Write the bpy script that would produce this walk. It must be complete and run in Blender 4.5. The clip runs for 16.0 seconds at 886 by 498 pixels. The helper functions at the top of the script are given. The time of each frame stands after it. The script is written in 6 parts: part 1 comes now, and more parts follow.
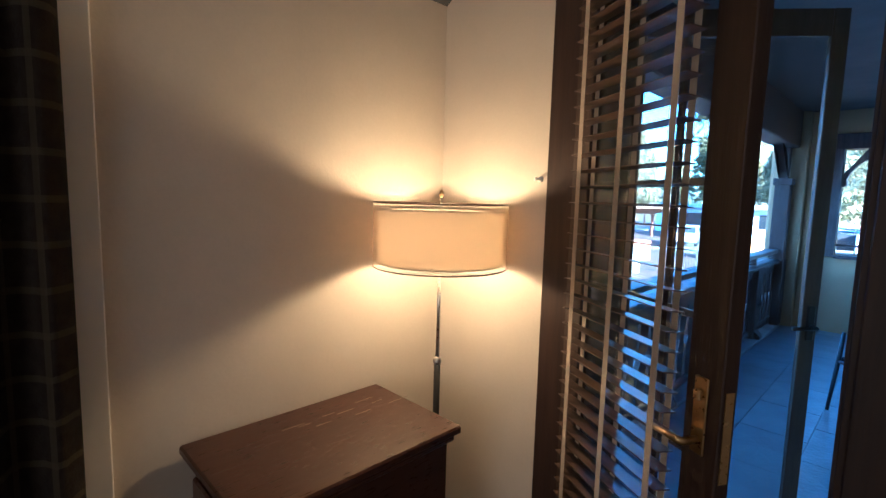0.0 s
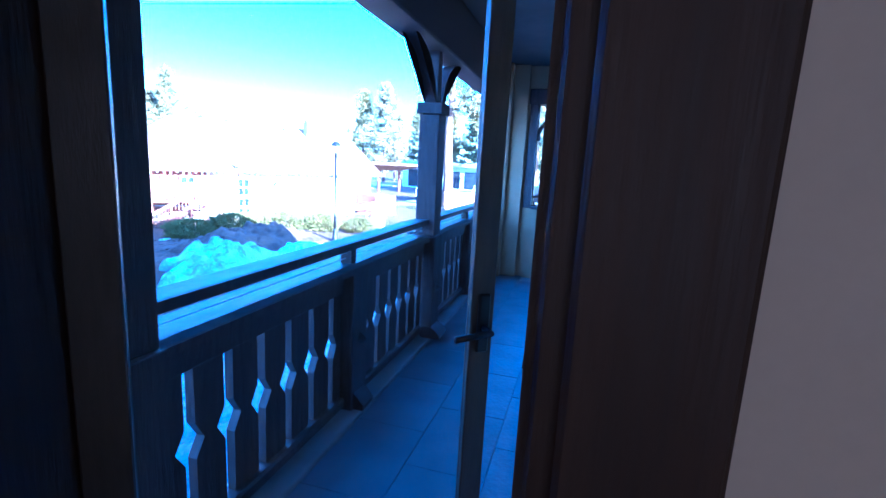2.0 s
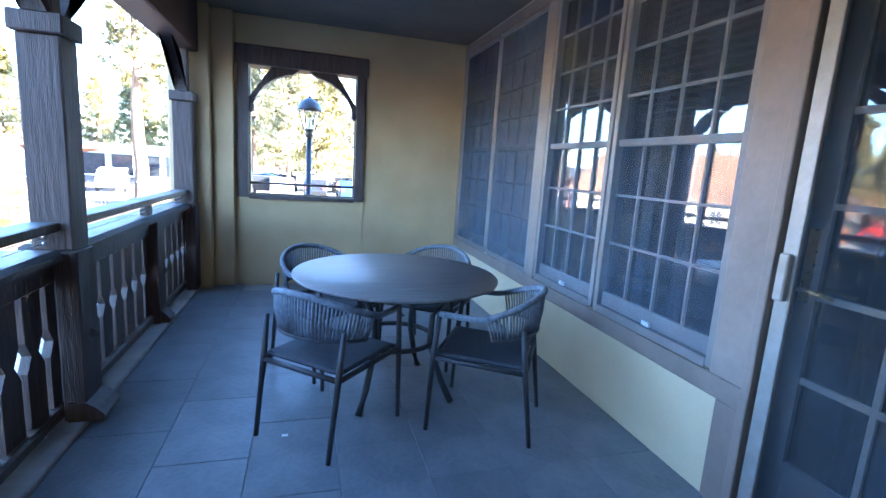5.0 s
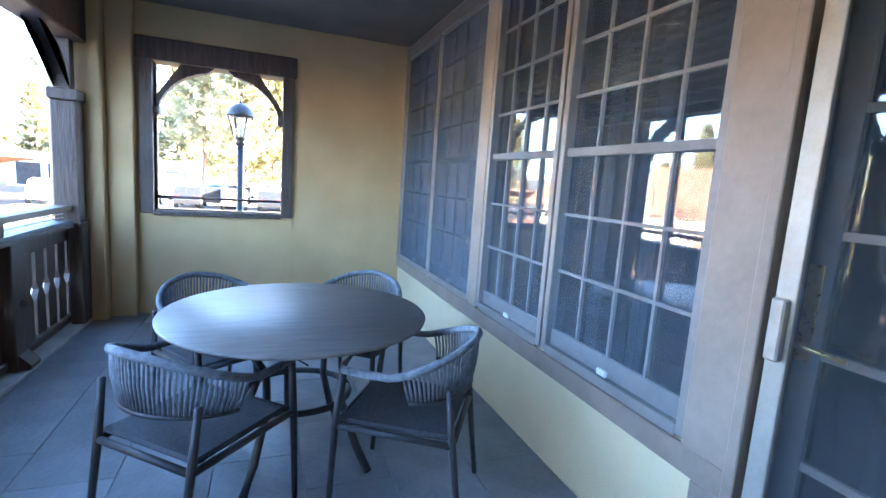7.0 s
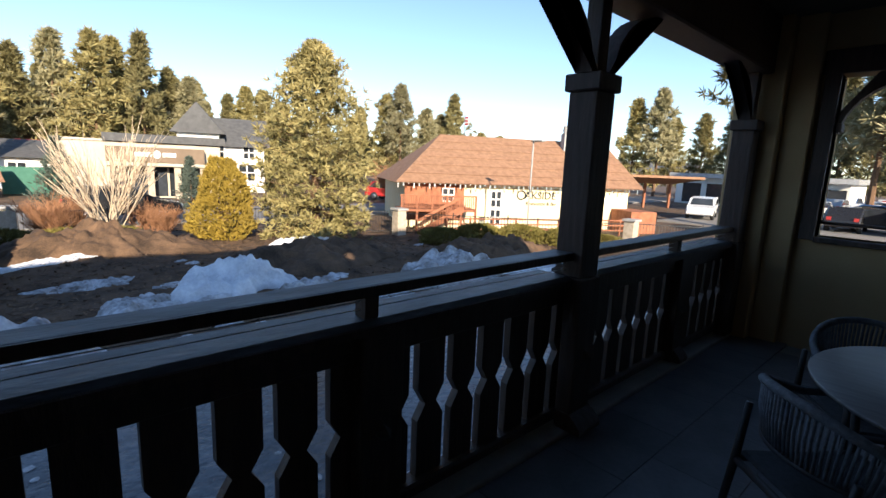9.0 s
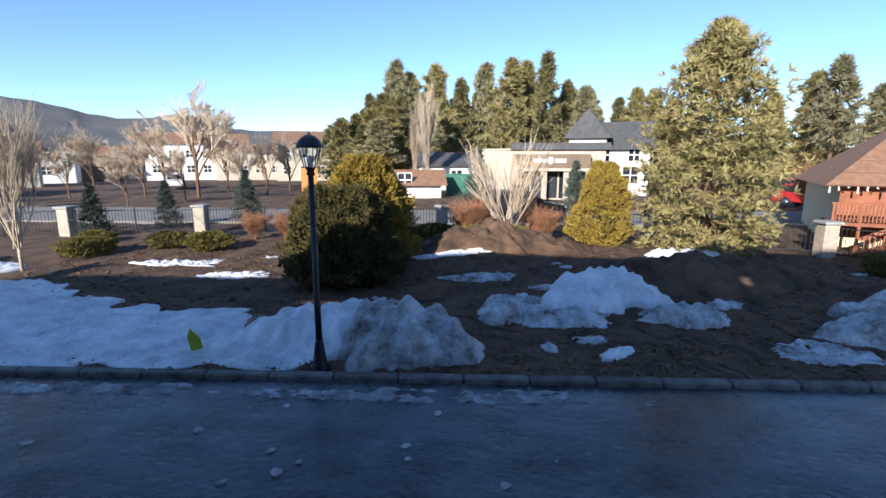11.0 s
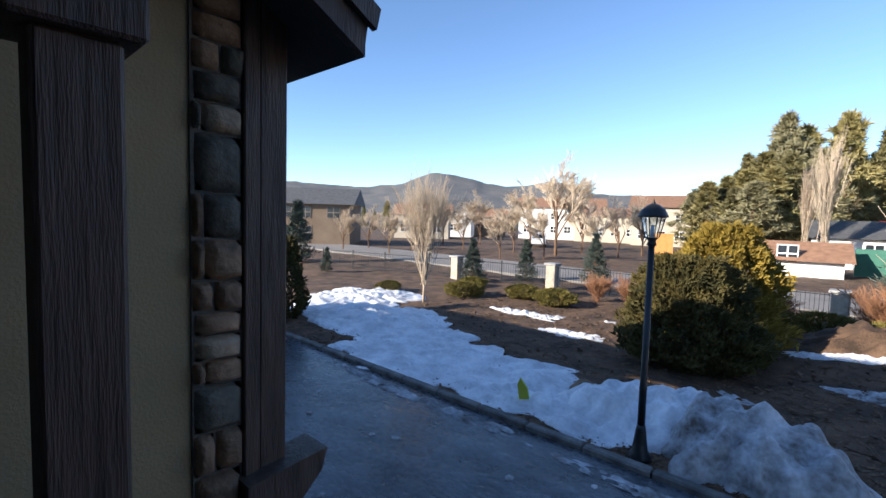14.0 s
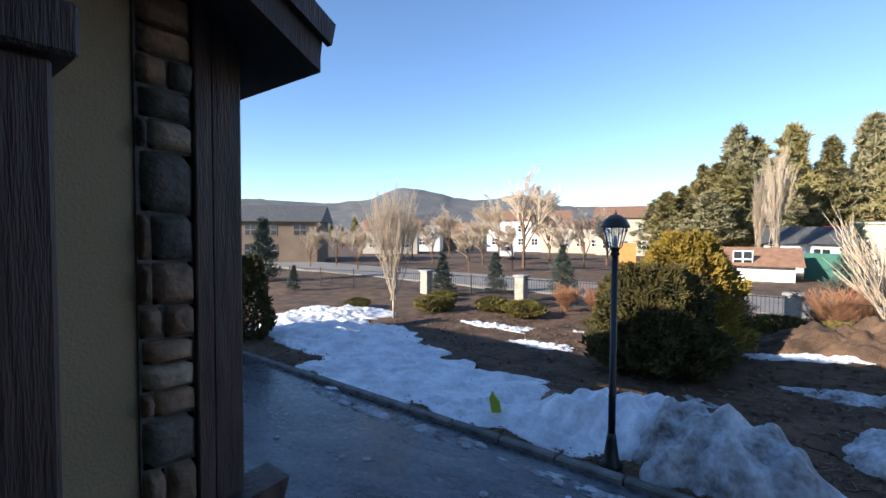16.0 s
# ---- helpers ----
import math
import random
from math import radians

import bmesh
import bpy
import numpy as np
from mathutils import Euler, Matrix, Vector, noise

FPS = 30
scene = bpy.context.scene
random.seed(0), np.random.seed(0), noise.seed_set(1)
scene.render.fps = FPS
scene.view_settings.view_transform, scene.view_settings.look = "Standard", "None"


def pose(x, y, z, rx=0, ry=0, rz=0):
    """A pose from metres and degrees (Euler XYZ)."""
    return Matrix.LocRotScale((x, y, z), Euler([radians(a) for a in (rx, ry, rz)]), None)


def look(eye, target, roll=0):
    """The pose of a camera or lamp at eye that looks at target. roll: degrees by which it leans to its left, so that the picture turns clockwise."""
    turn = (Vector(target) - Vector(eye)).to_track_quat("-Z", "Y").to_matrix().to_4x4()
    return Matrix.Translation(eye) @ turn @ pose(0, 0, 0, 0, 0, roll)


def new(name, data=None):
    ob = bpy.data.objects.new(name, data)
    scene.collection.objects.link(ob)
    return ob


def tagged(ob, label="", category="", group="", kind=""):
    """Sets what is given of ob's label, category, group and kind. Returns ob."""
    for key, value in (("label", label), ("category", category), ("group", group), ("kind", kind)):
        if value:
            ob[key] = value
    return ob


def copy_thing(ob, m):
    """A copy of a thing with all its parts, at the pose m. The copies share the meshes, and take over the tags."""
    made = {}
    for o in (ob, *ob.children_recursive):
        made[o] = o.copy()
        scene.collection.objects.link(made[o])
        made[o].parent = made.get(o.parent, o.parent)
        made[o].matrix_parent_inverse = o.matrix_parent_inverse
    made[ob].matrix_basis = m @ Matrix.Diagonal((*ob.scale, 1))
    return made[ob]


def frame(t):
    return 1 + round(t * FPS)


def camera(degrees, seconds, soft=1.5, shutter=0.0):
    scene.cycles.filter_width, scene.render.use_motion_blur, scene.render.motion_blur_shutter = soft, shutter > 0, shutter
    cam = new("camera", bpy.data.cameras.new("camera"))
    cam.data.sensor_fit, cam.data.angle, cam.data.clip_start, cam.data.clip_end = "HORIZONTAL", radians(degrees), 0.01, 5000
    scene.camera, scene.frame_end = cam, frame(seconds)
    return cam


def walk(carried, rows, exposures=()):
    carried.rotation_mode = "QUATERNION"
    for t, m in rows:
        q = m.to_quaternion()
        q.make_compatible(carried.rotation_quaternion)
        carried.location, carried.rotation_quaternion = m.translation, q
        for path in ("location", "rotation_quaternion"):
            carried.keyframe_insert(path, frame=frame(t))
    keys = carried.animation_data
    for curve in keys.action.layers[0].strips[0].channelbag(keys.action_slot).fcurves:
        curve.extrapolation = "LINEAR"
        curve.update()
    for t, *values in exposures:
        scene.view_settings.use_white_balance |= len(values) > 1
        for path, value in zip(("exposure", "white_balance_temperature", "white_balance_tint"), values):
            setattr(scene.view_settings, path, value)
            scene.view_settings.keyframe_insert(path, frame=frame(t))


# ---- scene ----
cam = camera(86.5, 16.0)
PATH = [
    (0, (0.653, 0.533, 1.572), (-0.759, 1.934, 1.359), 1.5),
    (0.5, (0.674, 0.865, 1.526), (-0.336, 2.573, 1.275), 1.3),
    (1, (0.639, 1.231, 1.545), (-0.07, 3.082, 1.277), 0.9),
    (1.5, (0.617, 1.597, 1.503), (0.102, 3.506, 1.204), 2.2),
    (2, (0.576, 1.825, 1.472), (0.03, 3.716, 1.12), 3.1),
    (2.5, (0.545, 1.888, 1.453), (-0.044, 3.75, 1.02), 2.9),
    (3, (0.464, 2.082, 1.473), (0.018, 3.985, 1.048), 3.3),
    (3.5, (0.417, 2.216, 1.485), (0.253, 4.172, 1.102), 2.8),
    (4, (0.451, 2.409, 1.457), (0.595, 4.359, 1.033), 2.3),
    (4.5, (0.474, 2.637, 1.4), (0.875, 4.557, 1.01), 3.1),
    (4.7, (0.477, 2.735, 1.389), (0.96, 4.642, 1.024), 3.6),
    (7, (0.876, 3.305, 1.412), (1.583, 5.156, 1.136), 4.0),
    (7.5, (0.891, 3.347, 1.416), (1.035, 5.317, 1.101), 5.0),
    (8, (0.935, 3.321, 1.417), (0.407, 5.215, 1.052), 5.9),
    (8.5, (0.883, 3.275, 1.442), (-0.207, 4.915, 1.091), 4.5),
    (9, (0.76, 3.274, 1.457), (-0.7, 4.596, 1.107), 2.4),
    (9.5, (0.545, 3.36, 1.452), (-1.102, 4.437, 1.09), 2.0),
    (10, (0.205, 3.475, 1.455), (-1.623, 4.188, 1.068), 1.3),
    (12.5, (-0.490, 3.846, 1.570), (-2.209, 2.861, 1.300), 0.5),
    (13, (-0.489, 3.846, 1.577), (-2.084, 2.661, 1.352), 0.8),
    (13.5, (-0.476, 3.845, 1.601), (-1.989, 2.548, 1.425), 1.1),
    (14, (-0.477, 3.839, 1.578), (-1.933, 2.476, 1.440), 1.6),
    (14.5, (-0.472, 3.838, 1.578), (-1.889, 2.431, 1.469), 1.5),
    (15, (-0.473, 3.854, 1.584), (-1.866, 2.422, 1.498), 1.3),
    (15.5, (-0.481, 3.852, 1.586), (-1.874, 2.418, 1.523), 0.6),
    (16, (-0.509, 3.843, 1.582), (-2.053, 2.574, 1.507), 0.3),
]
EXPOSURES = [(0.0, 4.6, 3900, -2), (0.5, 4.6, 3850, -2), (1.0, 4.75, 3500, -2), (2.0, 4.65, 3350, 11), (3.0, 4.0, 3950, 10),
             (4.0, 3.7, 4800, 10), (4.5, 4.95, 5100, 10), (4.7, 5.0, 5200, 10), (6.8, 5.5, 5900, 10), (7.5, 4.85, 6200, 10),
             (8.0, 4.05, 6250, 10), (8.5, 2.4, 6500, 10), (9.0, 1.2, 6500, 10), (10.0, 0.85, 5750, 10), (12.5, 0.95, 5500, 10), (13.5, 1.1, 5850, 10), (16.0, 1.1, 5850, 10)]
walk(cam, [(t, look(eye, goal, lean)) for t, eye, goal, lean in PATH], EXPOSURES)

# ---- sky, sun ----
SUN_ELEV, SUN_DIR = 21.0, Vector((0.92, -0.39, 0)).normalized()
world = bpy.data.worlds.new("sky")
scene.world = world
world.use_nodes = True
wn = world.node_tree.nodes
sky = wn.new("ShaderNodeTexSky")
sky.sky_type, sky.sun_disc = "NISHITA", False
sky.sun_elevation = radians(SUN_ELEV)
sky.sun_rotation = math.atan2(SUN_DIR.x, SUN_DIR.y)
sky.air_density, sky.dust_density, sky.altitude, sky.ozone_density = 1.0, 0.0, 2000, 2.0
world.node_tree.links.new(sky.outputs[0], wn["Background"].inputs[0])
wn["Background"].inputs[1].default_value = 0.115
sun_data = bpy.data.lights.new("sun", "SUN")
sun_data.energy, sun_data.angle, sun_data.color = 4.8, radians(0.5), (1.0, 0.86, 0.68)
sun = new("sun", sun_data)
sun.matrix_world = look((0, 0, 40), Vector((0, 0, 40)) - SUN_DIR - Vector((0, 0, math.tan(radians(SUN_ELEV)))))

# ---- materials ----
MATS = {}


def mat(name, c1, c2, scale=6.0, rough=0.6, bump=0.15, metal=0.0, stretch=(1, 1, 1), vary=0.12, fine=6.0, spec=0.5):
    """Two-scale noise colour with relief; colour also varies a little from piece to piece."""
    m = bpy.data.materials.new(name)
    m.use_nodes = True
    t = m.node_tree
    n, k = t.nodes, t.links.new
    b = n["Principled BSDF"]
    co, mp = n.new("ShaderNodeTexCoord"), n.new("ShaderNodeMapping")
    mp.inputs["Scale"].default_value = stretch
    k(co.outputs["Object"], mp.inputs[0])
    a, f = n.new("ShaderNodeTexNoise"), n.new("ShaderNodeTexNoise")
    a.inputs["Scale"].default_value, f.inputs["Scale"].default_value = scale, scale * fine
    a.inputs["Detail"].default_value, f.inputs["Detail"].default_value = 4, 3
    k(mp.outputs[0], a.inputs[0]), k(mp.outputs[0], f.inputs[0])
    add = n.new("ShaderNodeMath")
    add.operation = "MULTIPLY_ADD"
    add.inputs[1].default_value = 0.45
    k(f.outputs[0], add.inputs[0]), k(a.outputs[0], add.inputs[2])
    ramp = n.new("ShaderNodeMapRange")
    ramp.inputs[1].default_value, ramp.inputs[2].default_value = 0.48, 0.98
    k(add.outputs[0], ramp.inputs[0])
    mix = n.new("ShaderNodeMixRGB")
    mix.inputs[1].default_value, mix.inputs[2].default_value = (*c1, 1), (*c2, 1)
    k(ramp.outputs[0], mix.inputs[0])
    info, hsv, mr = n.new("ShaderNodeObjectInfo"), n.new("ShaderNodeHueSaturation"), n.new("ShaderNodeMapRange")
    mr.inputs[3].default_value, mr.inputs[4].default_value = 1 - vary, 1 + vary
    k(info.outputs["Random"], mr.inputs[0]), k(mr.outputs[0], hsv.inputs["Value"]), k(mix.outputs[0], hsv.inputs["Color"])
    k(hsv.outputs[0], b.inputs["Base Color"])
    rr = n.new("ShaderNodeMapRange")
    rr.inputs[3].default_value, rr.inputs[4].default_value = max(rough - 0.1, 0.02), min(rough + 0.1, 1)
    k(f.outputs[0], rr.inputs[0]), k(rr.outputs[0], b.inputs["Roughness"])
    b.inputs["Metallic"].default_value = metal
    b.inputs["Specular IOR Level"].default_value = spec
    if bump:
        bp = n.new("ShaderNodeBump")
        bp.inputs["Strength"].default_value, bp.inputs["Distance"].default_value = bump, 0.02
        k(add.outputs[0], bp.inputs["Height"]), k(bp.outputs[0], b.inputs["Normal"])
    MATS[name] = m
    return m


def glass_mat(name, tint, gloss=0.03):
    m = bpy.data.materials.new(name)
    m.use_nodes = True
    n, k = m.node_tree.nodes, m.node_tree.links.new
    n.remove(n["Principled BSDF"])
    tr, gl, lw, mx = n.new("ShaderNodeBsdfTransparent"), n.new("ShaderNodeBsdfGlossy"), n.new("ShaderNodeLayerWeight"), n.new("ShaderNodeMixShader")
    pw, fr = n.new("ShaderNodeMath"), n.new("ShaderNodeMapRange")
    pw.operation = "POWER"
    pw.inputs[1].default_value = 4.0
    lw.inputs[0].default_value = 0.5
    k(lw.outputs["Facing"], pw.inputs[0]), k(pw.outputs[0], fr.inputs[0])
    tr.inputs[0].default_value = (*tint, 1)
    gl.inputs["Roughness"].default_value = 0.02
    fr.inputs[3].default_value, fr.inputs[4].default_value = gloss, 0.9
    k(fr.outputs[0], mx.inputs[0]), k(tr.outputs[0], mx.inputs[1]), k(gl.outputs[0], mx.inputs[2])
    k(mx.outputs[0], n["Material Output"].inputs[0])
    return m


cream = mat("cream_wall_paint", (0.56, 0.50, 0.42), (0.62, 0.56, 0.48), 3, 0.75, 0.06, vary=0.0, fine=30)
white_ceiling = mat("ceiling_paint", (0.70, 0.67, 0.62), (0.75, 0.72, 0.67), 3, 0.8, 0.05, vary=0)
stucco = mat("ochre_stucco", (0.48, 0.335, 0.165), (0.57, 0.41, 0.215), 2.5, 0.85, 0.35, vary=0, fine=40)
# the ochre stucco again, darkened in colour for the shade beside the door
stucco_shaded = mat("shade_darkened_stucco", (0.30, 0.235, 0.13), (0.38, 0.30, 0.175), 2.5, 0.85, 0.35, vary=0, fine=40)
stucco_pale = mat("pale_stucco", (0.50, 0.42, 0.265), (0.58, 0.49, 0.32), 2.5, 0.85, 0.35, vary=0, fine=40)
taupe = mat("taupe_trim_paint", (0.17, 0.133, 0.107), (0.23, 0.182, 0.148), 5, 0.6, 0.25, stretch=(6, 1, 1), vary=0.05)
brown_wood = mat("dark_brown_stained_wood", (0.045, 0.031, 0.026), (0.11, 0.078, 0.064), 4, 0.55, 0.5, stretch=(8, 8, 1), vary=0.1)
brown_rail = mat("brown_painted_rail_wood", (0.045, 0.028, 0.02), (0.095, 0.062, 0.045), 4, 0.5, 0.4, stretch=(8, 8, 1), vary=0.12)
col_wood = mat("weathered_brown_timber", (0.045, 0.029, 0.023), (0.095, 0.064, 0.051), 5, 0.65, 0.5, stretch=(9, 9, 0.8), vary=0.05)
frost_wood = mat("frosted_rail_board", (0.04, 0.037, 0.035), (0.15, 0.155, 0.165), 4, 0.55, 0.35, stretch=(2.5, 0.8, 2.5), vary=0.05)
door_wood = mat("mahogany_door_wood", (0.016, 0.007, 0.0045), (0.04, 0.019, 0.011), 3, 0.6, 0.15, stretch=(10, 10, 0.7), vary=0.05)
desk_wood = mat("reddish_brown_desk_wood", (0.042, 0.016, 0.009), (0.07, 0.028, 0.015), 3, 0.3, 0.05, stretch=(8, 1, 8), vary=0.03)
slat_wood = mat("dark_blind_slat_wood", (0.05, 0.03, 0.02), (0.09, 0.055, 0.035), 5, 0.4, 0.1, stretch=(1, 8, 8), vary=0.1)
tape = mat("beige_blind_tape", (0.35, 0.29, 0.22), (0.42, 0.36, 0.28), 60, 0.9, 0.2, vary=0)
brass = mat("aged_brass", (0.42, 0.29, 0.12), (0.55, 0.40, 0.18), 12, 0.3, 0.05, metal=1, vary=0)
black_metal = mat("black_painted_metal", (0.012, 0.012, 0.013), (0.025, 0.025, 0.026), 10, 0.4, 0.1, metal=0.2, vary=0)
steel = mat("brushed_steel", (0.5, 0.5, 0.5), (0.62, 0.62, 0.62), 20, 0.3, 0.05, metal=1, vary=0)
carpet = mat("brown_carpet", (0.10, 0.075, 0.055), (0.16, 0.12, 0.09), 30, 0.95, 0.6, vary=0)
tile_mat = mat("grey_slate_floor_tile", (0.13, 0.14, 0.155), (0.22, 0.23, 0.245), 4, 0.4, 0.45, vary=0.13, fine=9)
kerb_mat = mat("dirty_kerb_concrete", (0.06, 0.055, 0.05), (0.20, 0.19, 0.175), 3, 0.85, 0.5, vary=0.2)
grout = mat("dark_grout", (0.07, 0.07, 0.075), (0.11, 0.11, 0.115), 20, 0.9, 0.3, vary=0)
concrete = mat("worn_concrete", (0.28, 0.27, 0.255), (0.40, 0.39, 0.375), 5, 0.85, 0.35, vary=0.05)
ceil_dark = mat("dark_balcony_ceiling_paint", (0.15, 0.125, 0.10), (0.20, 0.17, 0.135), 3, 0.8, 0.2, vary=0)
window_paint = mat("grey_taupe_window_paint", (0.145, 0.13, 0.12), (0.195, 0.175, 0.165), 8, 0.5, 0.1, vary=0.03)
screen_paint = mat("bronze_screen_door_paint", (0.045, 0.035, 0.026), (0.07, 0.055, 0.04), 9, 0.5, 0.1, stretch=(6, 6, 1), vary=0.03)
alu = mat("silver_aluminium_door", (0.24, 0.225, 0.205), (0.31, 0.295, 0.27), 15, 0.5, 0.05, metal=0.4, vary=0)
grey_paint = mat("grey_door_paint", (0.055, 0.055, 0.058), (0.085, 0.085, 0.088), 8, 0.5, 0.1, vary=0)
table_mat = mat("grey_brown_tabletop", (0.13, 0.115, 0.11), (0.20, 0.18, 0.17), 5, 0.42, 0.08, stretch=(1, 10, 1), vary=0)
frame_mat = mat("charcoal_powder_coat", (0.03, 0.03, 0.033), (0.05, 0.05, 0.055), 30, 0.5, 0.1, vary=0)
rope_mat = mat("grey_rope_weave", (0.10, 0.11, 0.13), (0.22, 0.235, 0.26), 40, 0.85, 0.5, vary=0.1)
seat_mat = mat("charcoal_seat_sling", (0.03, 0.032, 0.04), (0.06, 0.065, 0.075), 60, 0.8, 0.3, vary=0)
white_plastic = mat("white_plastic", (0.75, 0.75, 0.74), (0.82, 0.82, 0.81), 10, 0.4, 0.0, vary=0)
# gloom of the room behind the windows is put into this near-black colour
dark_room = mat("unlit_room_dark", (0.03, 0.032, 0.036), (0.05, 0.052, 0.056), 2, 0.8, 0.05, vary=0)
blind_pale = mat("pale_window_blind", (0.12, 0.125, 0.135), (0.18, 0.185, 0.195), 8, 0.7, 0.05, vary=0.05)
pane = glass_mat("window_glass", (0.55, 0.60, 0.66), 0.15)
clear = glass_mat("clear_door_glass", (0.86, 0.92, 0.97))
soil = mat("brown_mulch_soil", (0.032, 0.019, 0.011), (0.17, 0.10, 0.057), 1.6, 0.95, 1.0, vary=0, fine=16)
mulch_chip = mat("brown_bark_chips", (0.04, 0.024, 0.014), (0.23, 0.14, 0.08), 3.5, 0.95, 0, vary=0, fine=9)
asphalt = mat("wet_icy_asphalt", (0.016, 0.018, 0.023), (0.11, 0.12, 0.135), 2.2, 0.28, 1.0, stretch=(1, 0.6, 1), vary=0, fine=7)
road_mat = mat("sunlit_grey_road", (0.18, 0.165, 0.15), (0.26, 0.24, 0.22), 0.5, 0.9, 0.2, vary=0.04)
snow_mat = mat("old_crusty_snow", (0.52, 0.53, 0.56), (0.90, 0.91, 0.93), 2.2, 0.6, 1.0, vary=0.03, fine=7)
dirty_snow = mat("dirt_streaked_snow", (0.12, 0.10, 0.085), (0.70, 0.71, 0.74), 2.6, 0.7, 1.0, vary=0.05, fine=5)
stone_mat = mat("brown_field_stone", (0.10, 0.066, 0.042), (0.34, 0.225, 0.14), 6, 0.85, 1.0, vary=0.35, fine=6)
stone_dark = mat("dark_grey_green_field_stone", (0.045, 0.045, 0.038), (0.14, 0.13, 0.105), 6, 0.85, 1.0, vary=0.25, fine=6)
stone_pale = mat("pale_buff_field_stone", (0.26, 0.20, 0.14), (0.48, 0.39, 0.28), 7, 0.85, 1.0, vary=0.2, fine=6)
mortar = mat("dark_mortar", (0.07, 0.065, 0.058), (0.14, 0.13, 0.115), 20, 0.95, 0.5, vary=0)
bark = mat("brown_pine_bark", (0.10, 0.055, 0.03), (0.22, 0.13, 0.075), 5, 0.95, 0.9, stretch=(3, 3, 0.7), vary=0.1)
needles = mat("olive_pine_needles", (0.16, 0.14, 0.048), (0.35, 0.29, 0.115), 1.2, 0.75, 0.2, vary=0.22)
needles_dark = mat("dark_green_needles", (0.045, 0.05, 0.016), (0.17, 0.125, 0.03), 2.0, 0.75, 0.2, vary=0.2)
needles_pale = mat("pale_sunlit_pine_needles", (0.16, 0.15, 0.075), (0.33, 0.29, 0.16), 1.2, 0.75, 0.2, vary=0.2)
needles_pine = mat("mid_green_pine_needles", (0.12, 0.108, 0.042), (0.28, 0.24, 0.10), 1.5, 0.75, 0.2, vary=0.2)
needles_gold = mat("golden_green_foliage", (0.20, 0.14, 0.02), (0.38, 0.27, 0.04), 2.0, 0.75, 0.2, vary=0.15)
spruce_blue = mat("blue_grey_spruce_needles", (0.05, 0.07, 0.055), (0.10, 0.125, 0.10), 2.0, 0.75, 0.2, vary=0.15)
twig_pale = mat("pale_bare_twigs", (0.40, 0.31, 0.22), (0.58, 0.47, 0.34), 6, 0.9, 0.2, vary=0.12)
twig_red = mat("rusty_bare_twigs", (0.22, 0.10, 0.05), (0.36, 0.18, 0.09), 6, 0.9, 0.2, vary=0.12)
shrub_green = mat("yellow_green_juniper", (0.11, 0.095, 0.02), (0.22, 0.18, 0.04), 4, 0.85, 0.2, vary=0.15)
roof_brown = mat("brown_roof_shingle", (0.20, 0.105, 0.06), (0.33, 0.185, 0.11), 3, 0.9, 0.4, vary=0.08, fine=8)
roof_dark = mat("dark_grey_roof", (0.06, 0.06, 0.062), (0.11, 0.11, 0.11), 3, 0.8, 0.3, vary=0.05)
cream_ext = mat("pale_yellow_render", (0.70, 0.61, 0.38), (0.78, 0.69, 0.46), 0.6, 0.85, 0.1, vary=0, fine=30)
redwood = mat("red_brown_deck_wood", (0.22, 0.075, 0.035), (0.36, 0.14, 0.07), 3, 0.8, 0.2, vary=0.12)
tan_ext = mat("tan_render", (0.46, 0.40, 0.31), (0.55, 0.48, 0.38), 0.5, 0.85, 0.1, vary=0)
white_ext = mat("white_render", (0.72, 0.70, 0.66), (0.80, 0.78, 0.74), 0.6, 0.8, 0.1, vary=0.03)
brown_ext = mat("brown_render", (0.15, 0.105, 0.07), (0.22, 0.16, 0.11), 0.6, 0.85, 0.1, vary=0)
win_dark = mat("dark_window_pane", (0.02, 0.025, 0.03), (0.04, 0.045, 0.055), 2, 0.12, 0.0, vary=0.3)
red_paint = mat("red_paint", (0.40, 0.03, 0.03), (0.50, 0.05, 0.04), 5, 0.35, 0, vary=0)
orange_board = mat("orange_plywood", (0.50, 0.20, 0.05), (0.62, 0.28, 0.08), 3, 0.8, 0.1, vary=0.05)
green_board = mat("green_fence_board", (0.03, 0.13, 0.09), (0.05, 0.17, 0.12), 3, 0.7, 0.1, vary=0.05)
yellow_plastic = mat("lime_yellow_plastic", (0.45, 0.50, 0.04), (0.55, 0.60, 0.06), 6, 0.4, 0.05, vary=0)
water_mat = mat("blue_lake_water", (0.05, 0.09, 0.16), (0.07, 0.12, 0.20), 0.02, 0.15, 0.1, vary=0)
# distance haze is mixed into these flat grey hill colours
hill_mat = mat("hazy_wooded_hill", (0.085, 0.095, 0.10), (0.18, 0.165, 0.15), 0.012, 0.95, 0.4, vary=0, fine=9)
tyre = mat("black_tyre_rubber", (0.015, 0.015, 0.015), (0.03, 0.03, 0.03), 10, 0.9, 0.2, vary=0)
CAR_PAINT = [mat("car_paint_" + c, v, tuple(min(1, q * 1.15) for q in v), 3, 0.25, 0, 0.1, vary=0)
             for c, v in (("white", (0.7, 0.7, 0.7)), ("black", (0.02, 0.02, 0.022)), ("blue", (0.03, 0.08, 0.2)), ("silver", (0.4, 0.41, 0.42)), ("red", (0.4, 0.03, 0.03)))]

